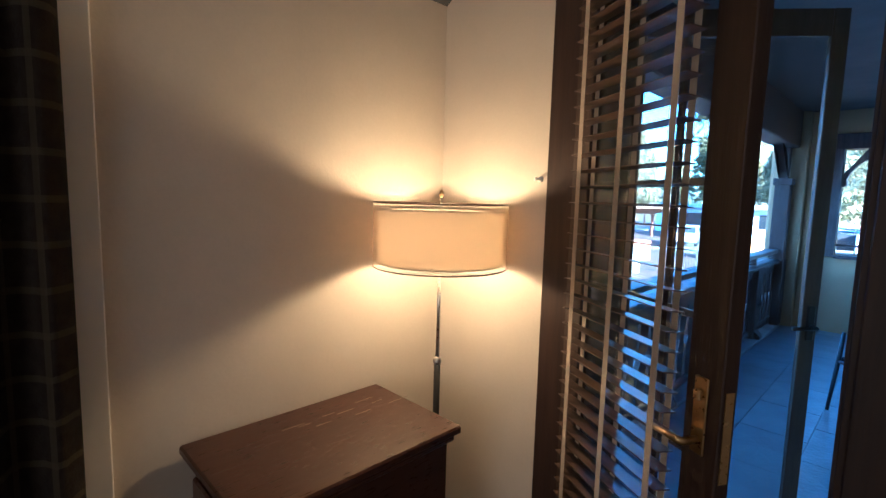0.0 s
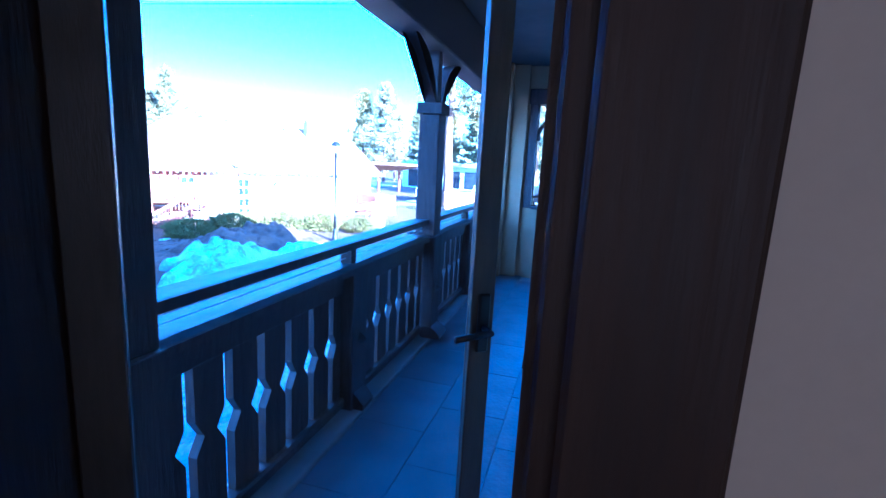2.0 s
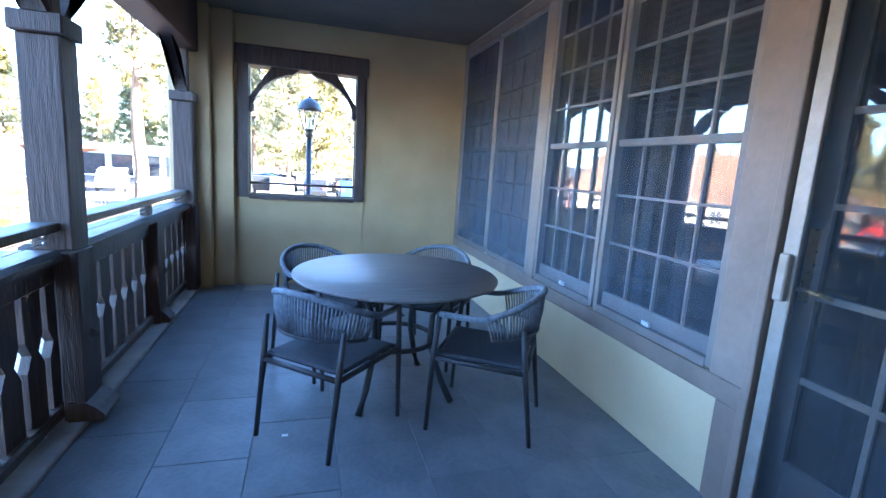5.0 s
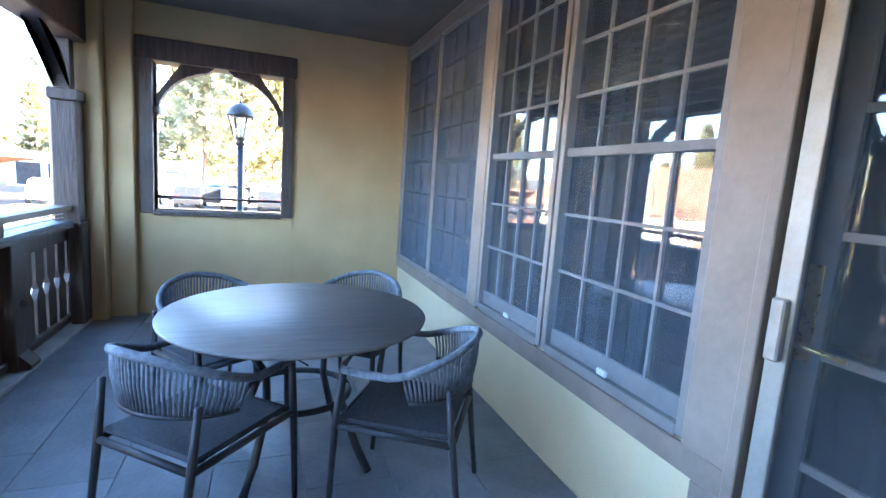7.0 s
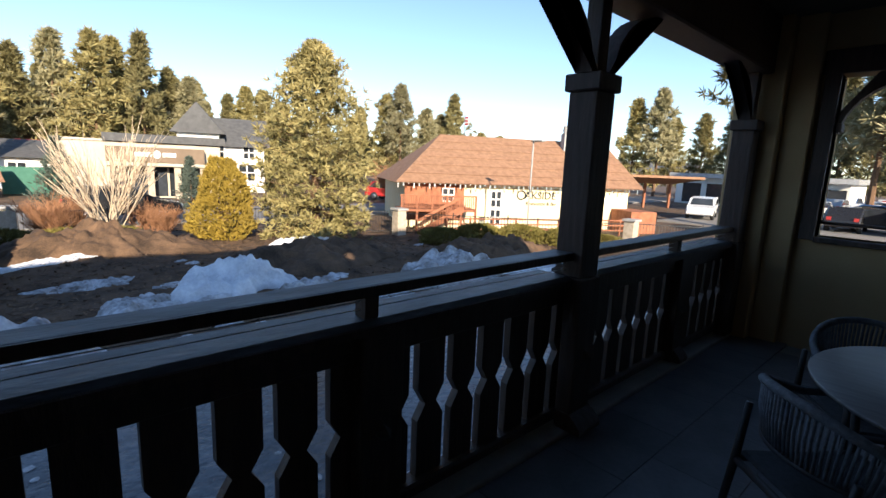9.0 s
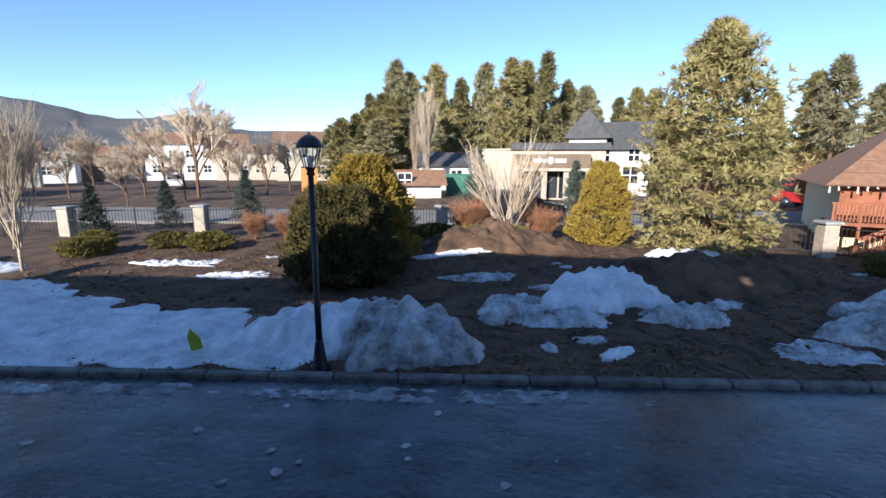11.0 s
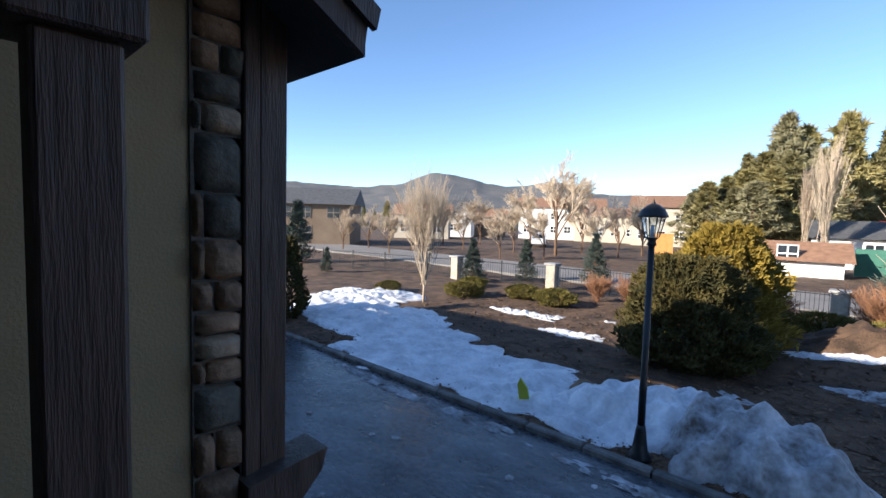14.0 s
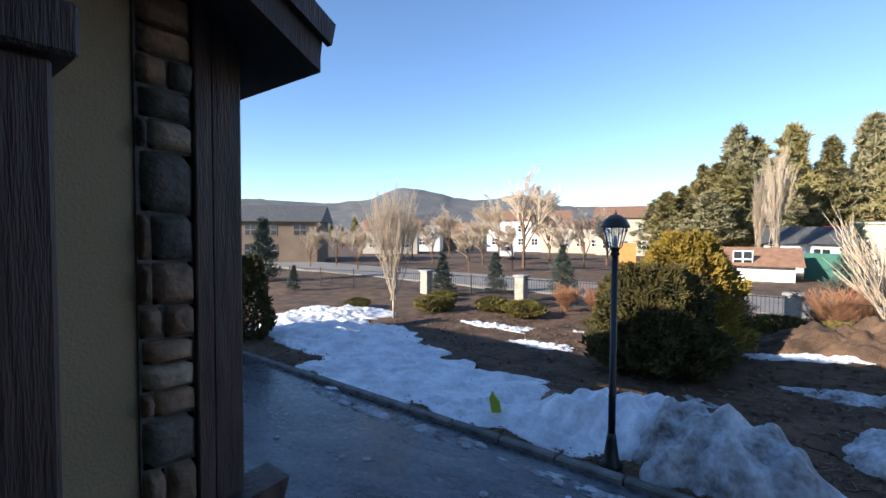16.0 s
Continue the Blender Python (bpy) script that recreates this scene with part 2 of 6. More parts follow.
plaid = mat("dark_plaid_curtain_cloth", (0.02, 0.016, 0.013), (0.045, 0.035, 0.026), 30, 0.95, 0.3, vary=0)
_n, _k = plaid.node_tree.nodes, plaid.node_tree.links.new
_src = _n["Principled BSDF"].inputs["Base Color"].links[0].from_socket
for axis, sc in ((1, 14.0), (2, 9.0)):
    sep, mul, fr, gt, mx = _n.new("ShaderNodeSeparateXYZ"), _n.new("ShaderNodeMath"), _n.new("ShaderNodeMath"), _n.new("ShaderNodeMath"), _n.new("ShaderNodeMixRGB")
    tc = _n.new("ShaderNodeTexCoord")
    _k(tc.outputs["Object"], sep.inputs[0])
    mul.operation, fr.operation, gt.operation = "MULTIPLY", "FRACT", "GREATER_THAN"
    mul.inputs[1].default_value, gt.inputs[1].default_value = sc, 0.84
    _k(sep.outputs[axis], mul.inputs[0]), _k(mul.outputs[0], fr.inputs[0]), _k(fr.outputs[0], gt.inputs[0])
    mx.inputs[2].default_value = (0.11, 0.085, 0.05, 1)
    sc2 = _n.new("ShaderNodeMath")
    sc2.operation = "MULTIPLY"
    sc2.inputs[1].default_value = 0.6
    _k(gt.outputs[0], sc2.inputs[0]), _k(sc2.outputs[0], mx.inputs[0]), _k(_src, mx.inputs[1])
    _src = mx.outputs[0]
_k(_src, _n["Principled BSDF"].inputs["Base Color"])

shade_mat = bpy.data.materials.new("cream_lampshade_fabric")
shade_mat.use_nodes = True
_n, _k = shade_mat.node_tree.nodes, shade_mat.node_tree.links.new
_d, _t, _m = _n.new("ShaderNodeBsdfDiffuse"), _n.new("ShaderNodeBsdfTranslucent"), _n.new("ShaderNodeMixShader")
_d.inputs[0].default_value, _t.inputs[0].default_value = (0.75, 0.65, 0.5, 1), (0.30, 0.22, 0.13, 1)
_m.inputs[0].default_value = 0.45
_k(_d.outputs[0], _m.inputs[1]), _k(_t.outputs[0], _m.inputs[2]), _k(_m.outputs[0], _n["Material Output"].inputs[0])


def veil_mat(name, color, solid):
    """Thin mesh cloth: partly see-through."""
    m = bpy.data.materials.new(name)
    m.use_nodes = True
    n, k = m.node_tree.nodes, m.node_tree.links.new
    d, t, x = n.new("ShaderNodeBsdfDiffuse"), n.new("ShaderNodeBsdfTransparent"), n.new("ShaderNodeMixShader")
    d.inputs[0].default_value = (*color, 1)
    x.inputs[0].default_value = solid
    k(t.outputs[0], x.inputs[1]), k(d.outputs[0], x.inputs[2]), k(x.outputs[0], n["Material Output"].inputs[0])
    return m


organza = veil_mat("sheer_organza", (0.8, 0.7, 0.55), 0.35)
screen_mesh = veil_mat("fine_insect_screen", (0.06, 0.065, 0.07), 0.2)
window_screen = veil_mat("grey_window_screen", (0.20, 0.23, 0.28), 0.10)
dense_screen = veil_mat("dense_grey_window_screen", (0.11, 0.125, 0.15), 0.55)
bulb_mat = bpy.data.materials.new("warm_bulb")
bulb_mat.use_nodes = True
_e = bulb_mat.node_tree.nodes.new("ShaderNodeEmission")
_e.inputs[0].default_value, _e.inputs[1].default_value = (1.0, 0.5, 0.16, 1), 3
bulb_mat.node_tree.links.new(_e.outputs[0], bulb_mat.node_tree.nodes["Material Output"].inputs[0])


# ---- mesh helpers ----
def part(name, bm, material, parent=None, label="", smooth=False):
    me = bpy.data.meshes.new(name)
    bmesh.ops.recalc_face_normals(bm, faces=bm.faces)
    bm.to_mesh(me)
    bm.free()
    if smooth:
        me.polygons.foreach_set("use_smooth", [True] * len(me.polygons))
    for mt in material if isinstance(material, (list, tuple)) else (material,):
        me.materials.append(mt)
    ob = new(name, me)
    ob.parent = parent
    if label:
        ob["label"] = label
    return ob


def empty(name, label, category, group="", loc=(0, 0, 0), rz=0.0):
    e = tagged(new(name), label, category, group)
    e.matrix_basis = pose(*loc, 0, 0, rz)
    return e


def add_box(bm, x0, x1, y0, y1, z0, z1, m=None, bevel=0.0):
    r = bmesh.ops.create_cube(bm, size=1.0)
    vs = r["verts"]
    for v in vs:
        v.co = Vector(((x0 + x1) / 2 + v.co.x * (x1 - x0), (y0 + y1) / 2 + v.co.y * (y1 - y0), (z0 + z1) / 2 + v.co.z * (z1 - z0)))
    if bevel:
        es = list({e for v in vs for e in v.link_edges})
        out = bmesh.ops.bevel(bm, geom=es, offset=bevel, segments=1, affect="EDGES")
        vs = list({v for f in out["faces"] for v in f.verts} | {v for v in vs if v.is_valid})
    if m is not None:
        for v in vs:
            v.co = m @ v.co
    return vs


def box(name, x0, x1, y0, y1, z0, z1, material, parent=None, label="", m=None, bevel=0.0):
    bm = bmesh.new()
    add_box(bm, x0, x1, y0, y1, z0, z1, m, bevel)
    return part(name, bm, material, parent, label)


def add_tube(bm, pts, radii, sides=6, caps=True):
    """A tapered tube through points."""
    rings = []
    n = len(pts)
    for i, p in enumerate(pts):
        p = Vector(p)
        d = (Vector(pts[min(i + 1, n - 1)]) - Vector(pts[max(i - 1, 0)])).normalized()
        u = d.orthogonal().normalized() if abs(d.z) > 0.9 else d.cross(Vector((0, 0, 1))).normalized()
        w = d.cross(u)
        r = radii[i] if isinstance(radii, (list, tuple)) else radii
        rings.append([bm.verts.new(p + r * (u * math.cos(a) + w * math.sin(a))) for a in [2 * math.pi * j / sides for j in range(sides)]])
    for a, b in zip(rings, rings[1:]):
        for j in range(sides):
            bm.faces.new((a[j], a[(j + 1) % sides], b[(j + 1) % sides], b[j]))
    if caps:
        bm.faces.new(rings[0][::-1]), bm.faces.new(rings[-1])


def tube(name, pts, radii, material, parent=None, label="", sides=8):
    bm = bmesh.new()
    add_tube(bm, pts, radii, sides)
    return part(name, bm, material, parent, label, smooth=True)


def add_lathe(bm, profile, sides=24, at=(0, 0, 0)):
    rings = [[bm.verts.new((at[0] + r * math.cos(2 * math.pi * j / sides), at[1] + r * math.sin(2 * math.pi * j / sides), at[2] + z)) for j in range(sides)] for r, z in profile]
    for a, b in zip(rings, rings[1:]):
        for j in range(sides):
            bm.faces.new((a[j], a[(j + 1) % sides], b[(j + 1) % sides], b[j]))
    return rings


def lathe(name, profile, material, parent=None, label="", sides=24, at=(0, 0, 0), caps=True, smooth=True):
    bm = bmesh.new()
    r = add_lathe(bm, profile, sides, at)
    if caps:
        bm.faces.new(r[0][::-1]), bm.faces.new(r[-1])
    return part(name, bm, material, parent, label, smooth)


def add_prism(bm, outline, axis, a, b):
    """Extrude a 2D outline along axis 0, 1 or 2 from a to b."""
    def put(p, v):
        c = list(p)
        c.insert(axis, v)
        return bm.verts.new(c)
    r0, r1 = [put(p, a) for p in outline], [put(p, b) for p in outline]
    n = len(outline)
    bm.faces.new(r0[::-1]), bm.faces.new(r1)
    for i in range(n):
        bm.faces.new((r0[i], r0[(i + 1) % n], r1[(i + 1) % n], r1[i]))


def prism(name, outline, axis, a, b, material, parent=None, label=""):
    bm = bmesh.new()
    add_prism(bm, outline, axis, a, b)
    return part(name, bm, material, parent, label)


def structure(ob, label, category):
    return tagged(ob, label, category, kind="structure")


def wall_with_holes(name, axis, a, b, u0, u1, z0, z1, holes, material, label):
    """A wall slab across axis (0: x, 1: y) from a to b with rectangular openings (u0, u1, z0, z1)."""
    bm = bmesh.new()
    us = sorted({u0, u1, *(h[0] for h in holes), *(h[1] for h in holes)})
    zs = sorted({z0, z1, *(h[2] for h in holes), *(h[3] for h in holes)})
    for p, q in zip(us, us[1:]):
        run = None
        for r, s in zip(zs, zs[1:]):
            solid = not any(h[0] <= (p + q) / 2 <= h[1] and h[2] <= (r + s) / 2 <= h[3] for h in holes)
            if solid:
                if axis == 0:
                    add_box(bm, a, b, p, q, r, s)
                else:
                    add_box(bm, p, q, a, b, r, s)
    bmesh.ops.remove_doubles(bm, verts=bm.verts, dist=1e-4)
    seen = {}
    for f in bm.faces:
        seen.setdefault(tuple(round(c, 3) for c in f.calc_center_median()), []).append(f)
    bmesh.ops.delete(bm, geom=[f for fs in seen.values() if len(fs) > 1 for f in fs], context="FACES")
    return structure(part(name, bm, material), label, "wall")

# ---- the room ----
DW0, DW1 = 2.09, 2.32          # the wall with the door: inner and outer face
DL, DR, DH = -0.24, 0.58, 2.36  # door opening
WX, FX, FY, CZ = -0.93, 2.27, 8.34, 2.80
structure(box("floor_room", WX - 0.38, 4.2, -2.6, DW1 - 0.02, -0.25, -0.005, carpet), "brown carpeted floor of the room", "floor")
structure(box("ceiling_room", WX - 0.38, 4.2, -2.6, DW1, 2.62, 2.74, white_ceiling), "pale painted room ceiling", "ceiling")
structure(box("wall_west", WX - 0.38, WX, -2.6, DW0, -0.005, 2.62, cream), "cream painted room wall behind the desk", "wall")
# opening and closing board are added out of view to hold a fill lamp
wall_with_holes("wall_south", 1, -2.75, -2.6, WX - 0.38, 4.2, -0.25, 2.74, [(0.2, 2.2, 0.8, 2.2)], cream, "cream painted room wall with an added, unseen opening")
structure(box("shutter", 0.15, 2.25, -2.80, -2.752, 0.75, 2.25, brown_ext), "brown board added to close the unseen opening", "shutter")
# warm fill lamp added in that opening to brighten the door wall
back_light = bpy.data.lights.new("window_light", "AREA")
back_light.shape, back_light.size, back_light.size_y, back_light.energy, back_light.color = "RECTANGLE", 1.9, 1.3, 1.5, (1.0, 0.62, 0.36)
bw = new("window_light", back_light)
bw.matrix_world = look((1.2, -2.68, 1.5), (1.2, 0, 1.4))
structure(box("wall_east", 4.2, 4.35, -2.75, DW1, -0.25, 2.74, cream), "cream painted room wall", "wall")
wall_with_holes("wall_door", 1, DW0, 2.2, WX - 0.38, 4.2, -0.005, 2.62, [(DL, DR, -0.005, DH)], cream, "cream painted wall with the door opening")
wall_with_holes("wall_door_outside", 1, 2.2, DW1, -1.17, 2.27, -0.25, CZ, [(DL, DR, -0.25, DH)], stucco_shaded, "ochre stucco outside wall beside the door")

for nm, x0, x1 in (("trim_1", DL - 0.11, DL + 0.005), ("trim_2", DR - 0.005, DR + 0.08)):
    structure(box(nm, x0, x1, DW0 - 0.022, DW0 - 0.002, 0, DH + 0.11, door_wood, bevel=0.004), "dark stained door casing board", "trim")
structure(box("trim_3", DL + 0.005, DR - 0.005, DW0 - 0.022, DW0 - 0.002, DH, DH + 0.11, door_wood, bevel=0.004), "dark stained door head casing", "trim")
for nm, x0, x1 in (("trim_4", DL + 0.001, DL + 0.022), ("trim_5", DR - 0.022, DR - 0.001)):
    ob = structure(box(nm, x0, x1, DW0, DW1 + 0.05, 0, DH - 0.001, door_wood, bevel=0.003), "dark stained door jamb", "trim")
structure(box("trim_9", DR - 0.045, DR - 0.023, DW1 + 0.0, DW1 + 0.05, 0, DH - 0.02, black_metal, bevel=0.002), "black metal screen door frame", "trim")
structure(box("trim_10", DR - 0.034, DR - 0.0225, 2.16, 2.19, 0, DH - 0.02, brown_wood), "dark door stop strip", "trim")
structure(box("trim_6", DL + 0.022, DR - 0.022, DW0, DW1 + 0.03, 0.0, 0.022, alu), "metal door threshold", "trim")
structure(box("trim_7", DL + 0.022, DR - 0.022, DW0, DW1 + 0.03, DH - 0.02, DH - 0.001, door_wood), "dark stained head jamb", "trim")
bm = bmesh.new()
add_box(bm, WX + 0.001, DL - 0.112, DW0 - 0.016, DW0 - 0.001, 0, 0.10, None, 0.003)
add_box(bm, WX + 0.001, WX + 0.016, -2.6, DW0 - 0.017, 0, 0.10, None, 0.003)
structure(part("baseboard", bm, desk_wood), "dark stained wooden baseboard", "baseboard")
structure(box("trim_8", WX + 0.001, WX + 0.03, 0.70, 0.77, 0.3, 2.4, white_ceiling, bevel=0.004), "white painted window casing beside the curtain", "trim")

hook = tagged(lathe("wall_hook", [(0.012, 0), (0.012, 0.004), (0.004, 0.008), (0.004, 0.03), (0.008, 0.034), (0.001, 0.037)], white_plastic, sides=10), "small white hook on the cream wall", "hook")
hook.matrix_basis = pose(-0.39, DW0 - 0.0005, 1.655, 90)

# curtain with folds
bm = bmesh.new()
cols = 60
rows = [[bm.verts.new((WX + 0.09 + 0.035 * math.sin(i * 0.9) + 0.008 * math.sin(i * 2.3 + j * 0.4), -0.5 + i * 1.2 / cols, 0.06 + j * 2.35 / 12)) for i in range(cols + 1)] for j in range(13)]
for a, b in zip(rows, rows[1:]):
    for i in range(cols):
        bm.faces.new((a[i], a[i + 1], b[i + 1], b[i]))
bmesh.ops.solidify(bm, geom=bm.faces, thickness=0.004)
cur = tagged(part("curtain", bm, plaid, smooth=True), "dark brown plaid cloth curtain hanging in folds", "curtain")
rod = tagged(tube("curtain_rod", [(WX + 0.09, -0.6, 2.43), (WX + 0.09, 0.8, 2.43)], 0.012, black_metal), "black metal curtain rod on the wall", "curtain rod")

# desk
desk = empty("desk", "reddish brown wooden desk with scratched polished top", "desk", loc=(-0.655, 1.32, 0))
box("top", -0.25, 0.25, -0.38, 0.38, 0.755, 0.785, desk_wood, desk, bevel=0.006)
box("moulding", -0.235, 0.235, -0.365, 0.365, 0.725, 0.754, desk_wood, desk, bevel=0.009)
box("body", -0.215, 0.215, -0.345, 0.345, 0.09, 0.724, desk_wood, desk, bevel=0.004)
for i in range(3):
    d = box("drawer", -0.19 + 0.0, 0.19, -0.362, -0.346, 0.12 + i * 0.2, 0.30 + i * 0.2, desk_wood, desk, bevel=0.006)
    lathe("knob", [(0.004, 0), (0.016, 0.012), (0.012, 0.022), (0.002, 0.024)], brass, d, sides=10, at=(0, 0, 0)).matrix_basis = pose(0, -0.362, 0.21 + i * 0.2, 90)
for sx in (-0.19, 0.19):
    for sy in (-0.32, 0.32):
        box("foot", sx - 0.025, sx + 0.025, sy - 0.025, sy + 0.025, 0, 0.09, desk_wood, desk, bevel=0.005)
bm = bmesh.new()
for k in range(9):
    x, y, l = -0.16 + 0.03 * (k % 3) + 0.04 * random.random(), -0.1 + 0.05 * k, 0.03 + 0.07 * random.random()
    add_box(bm, x, x + 0.0025, y, y + l, 0.7851, 0.7856)
tagged(part("scratches", bm, tape, desk, "pale scratches in the varnish"), kind="stuff")

# floor lamp
lamp = empty("floor_lamp", "lit floor lamp with double cream drum shade", "floor lamp", loc=(-0.64, 1.80, 0))
lathe("base", [(0.001, 0.024), (0.10, 0.022), (0.14, 0.012), (0.14, 0.0)], black_metal, lamp, at=(0, 0.0, 0))
tube("pole", [(0, 0, 0.02), (0, 0, 0.93)], 0.013, black_metal, lamp)
tube("upper_pole", [(0, 0, 0.93), (0, 0, 1.33)], 0.0075, steel, lamp)
lathe("collar", [(0.014, 0.92), (0.017, 0.93), (0.012, 0.95)], steel, lamp, sides=12)
tube("stem", [(0, 0, 1.33), (0, 0, 1.585)], 0.004, steel, lamp, sides=6)
lathe("finial", [(0.004, 1.575), (0.009, 1.585), (0.006, 1.60), (0.001, 1.606)], brass, lamp, sides=10)
lathe("inner_shade", [(0.238, 1.325), (0.238, 1.525)], shade_mat, lamp, "cream fabric drum", 48, caps=False)
lathe("outer_shade", [(0.257, 1.31), (0.257, 1.55)], organza, lamp, "sheer organza drum", 48, caps=False)
for z, r in ((1.31, 0.2575), (1.55, 0.2575), (1.325, 0.2385), (1.525, 0.2385)):
    lathe("rim", [(r, z), (r + 0.0018, z + 0.002), (r, z + 0.005), (r - 0.0018, z + 0.002), (r, z)], desk_wood, lamp, "thin dark rim", 48, caps=False)
for a in (0, 120, 240):
    c, s_ = math.cos(radians(a)), math.sin(radians(a))
    tube("spider_arm", [(0, 0, 1.505), (0.237 * c, 0.237 * s_, 1.52)], 0.002, steel, lamp, sides=5)
lathe("bulb", [(0.004, 1.37), (0.022, 1.39), (0.031, 1.425), (0.022, 1.455), (0.004, 1.463)], bulb_mat, lamp, "glowing warm bulb", 14).visible_shadow = False
bulb_light = bpy.data.lights.new("lamp_light", "POINT")
bulb_light.energy, bulb_light.color, bulb_light.shadow_soft_size = 0.8, (1.0, 0.49, 0.16), 0.03
bl = new("lamp_light", bulb_light)
bl.location = (-0.64, 1.80, 1.42)

# the inner door, standing ajar
door = structure(empty("door_1", "brown wooden glazed door, ajar, with venetian blind", "door", loc=(DL + 0.024, DW0 - 0.03, 0.03), rz=-29.0), "brown wooden glazed door, ajar, with venetian blind", "door")
LW, LH = 0.69, 2.29
box("stile", 0, 0.10, -0.022, 0.022, 0, LH, door_wood, door, bevel=0.003)
box("stile", LW - 0.105, LW, -0.022, 0.022, 0, LH, door_wood, door, bevel=0.003)
box("rail", 0.1, LW - 0.105, -0.021, 0.021, 0, 0.22, door_wood, door, bevel=0.003)
box("rail", 0.1, LW - 0.105, -0.021, 0.021, LH - 0.12, LH, door_wood, door, bevel=0.003)
gl = box("pane", 0.1, LW - 0.105, -0.003, 0.003, 0.22, LH - 0.12, clear, door)
gl.visible_shadow = False
for x in (0.28, 0.465):
    box("muntin", x - 0.009, x + 0.009, 0.003, 0.014, 0.22, LH - 0.12, door_wood, door)
for z in (0.57, 0.92, 1.27, 1.60):
    box("muntin", 0.1, LW - 0.105, 0.0035, 0.0135, z - 0.009, z + 0.009, door_wood, door)
sl = bmesh.new()
add_box(sl, 0.085, LW - 0.12, -0.025, 0.025, -0.0014, 0.0014, pose(0, 0, 0, -6, 0, 0))
slat_mesh = part("slat", sl, slat_wood, door)
slat_mesh.matrix_basis = pose(0, -0.056, 0.20)
for i in range(1, 39):
    o = new("slat", slat_mesh.data)
    o.parent = door
    o.matrix_basis = pose(0, -0.056, 0.20 + i * 0.0515)
box("head_rail", 0.08, LW - 0.115, -0.085, -0.03, 2.19, 2.235, slat_wood, door, bevel=0.004)
box("bottom_rail", 0.085, LW - 0.12, -0.075, -0.035, 0.155, 0.175, slat_wood, door, bevel=0.003)
for x in (0.14, 0.34, 0.54):
    for dy in (-0.0825, -0.031):
        box("ladder_tape", x - 0.011, x + 0.011, dy - 0.0006, dy + 0.0006, 0.165, 2.19, tape, door)
box("latch_plate", LW + 0.0002, LW + 0.002, -0.012, 0.012, 0.90, 1.12, brass, door, "brass latch plate")
box("backplate", LW - 0.075, LW - 0.035, -0.028, -0.0222, 0.95, 1.14, brass, door, bevel=0.002)
box("backplate", LW - 0.075, LW - 0.035, 0.0222, 0.028, 0.95, 1.14, brass, door, bevel=0.002)
tube("lever_handle", [(LW - 0.055, -0.025, 0.985), (LW - 0.055, -0.07, 0.985), (LW - 0.075, -0.078, 0.987), (LW - 0.16, -0.075, 0.98)], [0.010, 0.010, 0.010, 0.007], brass, door, "brass lever handle")
tube("lever_handle", [(LW - 0.055, 0.025, 0.985), (LW - 0.055, 0.07, 0.985), (LW - 0.075, 0.078, 0.987), (LW - 0.16, 0.075, 0.98)], [0.010, 0.010, 0.010, 0.007], brass, door, "brass lever handle")
box("thumb_turn", LW - 0.066, LW - 0.044, -0.042, -0.028, 1.085, 1.11, brass, door, bevel=0.004)

# the screen door, swung right open on the balcony
sd = structure(empty("door_2", "dark framed insect screen door, standing open", "screen door", loc=(DL + 0.024, DW1 + 0.045, 0.03), rz=40.0), "dark framed insect screen door, standing open", "screen door")
SW = 0.80
for x0, x1 in ((0, 0.08), (SW - 0.058, SW)):
    box("stile", x0, x1, -0.013, 0.013, 0, 2.28, screen_paint, sd, bevel=0.003)
for z0, z1 in ((0, 0.16), (2.18, 2.28)):
    box("rail", 0.08, SW - 0.058, -0.012, 0.012, z0, z1, screen_paint, sd, bevel=0.003)
scr = box("screen", 0.08, SW - 0.058, -0.0006, 0.0006, 0.16, 2.18, screen_mesh, sd, "grey insect mesh")
box("latch_box", SW - 0.045, SW - 0.015, -0.025, -0.013, 1.02, 1.16, black_metal, sd, bevel=0.004)
tube("handle", [(SW - 0.03, -0.02, 1.08), (SW - 0.03, -0.06, 1.08), (SW - 0.12, -0.065, 1.075)], 0.008, black_metal, sd, "black lever handle")

# ---- the balcony ----
structure(box("floor_slab", -0.80, 2.45, DW1, FY + 0.25, -0.28, -0.022, concrete), "grey concrete balcony slab", "floor")
structure(box("ceiling_balcony", -0.85, 2.5, DW1, FY + 0.2, CZ, CZ + 0.1, ceil_dark), "dark brown painted balcony ceiling", "ceiling")
structure(box("beam", -0.76, -0.52, DW1, FY, 2.34, CZ, col_wood, bevel=0.012), "dark timber beam over the railing", "beam")
structure(box("kerb_strip", -0.80, -0.545, DW1, FY - 0.21, -0.0215, 0.02, concrete, bevel=0.008), "pale concrete edge strip under the railing", "kerb")

# end wall with its arched look-out
OX0, OX1, OZ0, OZ1 = -0.09, 1.02, 0.985, 2.32
wall_with_holes("wall_end", 1, FY, FY + 0.22, -0.85, 2.45, -0.28, CZ, [(OX0, OX1, OZ0, OZ1)], stucco, "ochre stucco end wall with a look-out opening")
structure(box("pilaster_1", -0.80, -0.43, FY - 0.20, FY - 0.001, -0.0215, CZ, stucco, bevel=0.01), "stepped ochre stucco corner pier", "pier")
structure(box("pilaster_2", -0.429, -0.225, FY - 0.09, FY - 0.001, -0.0215, CZ, stucco, bevel=0.01), "stepped ochre stucco corner pier", "pier")
wf = structure(empty("window_1", "dark timber frame of an unglazed look-out with arched braces", "window frame", loc=(0, FY, 0)), "dark timber frame of an unglazed look-out with arched braces", "window frame")
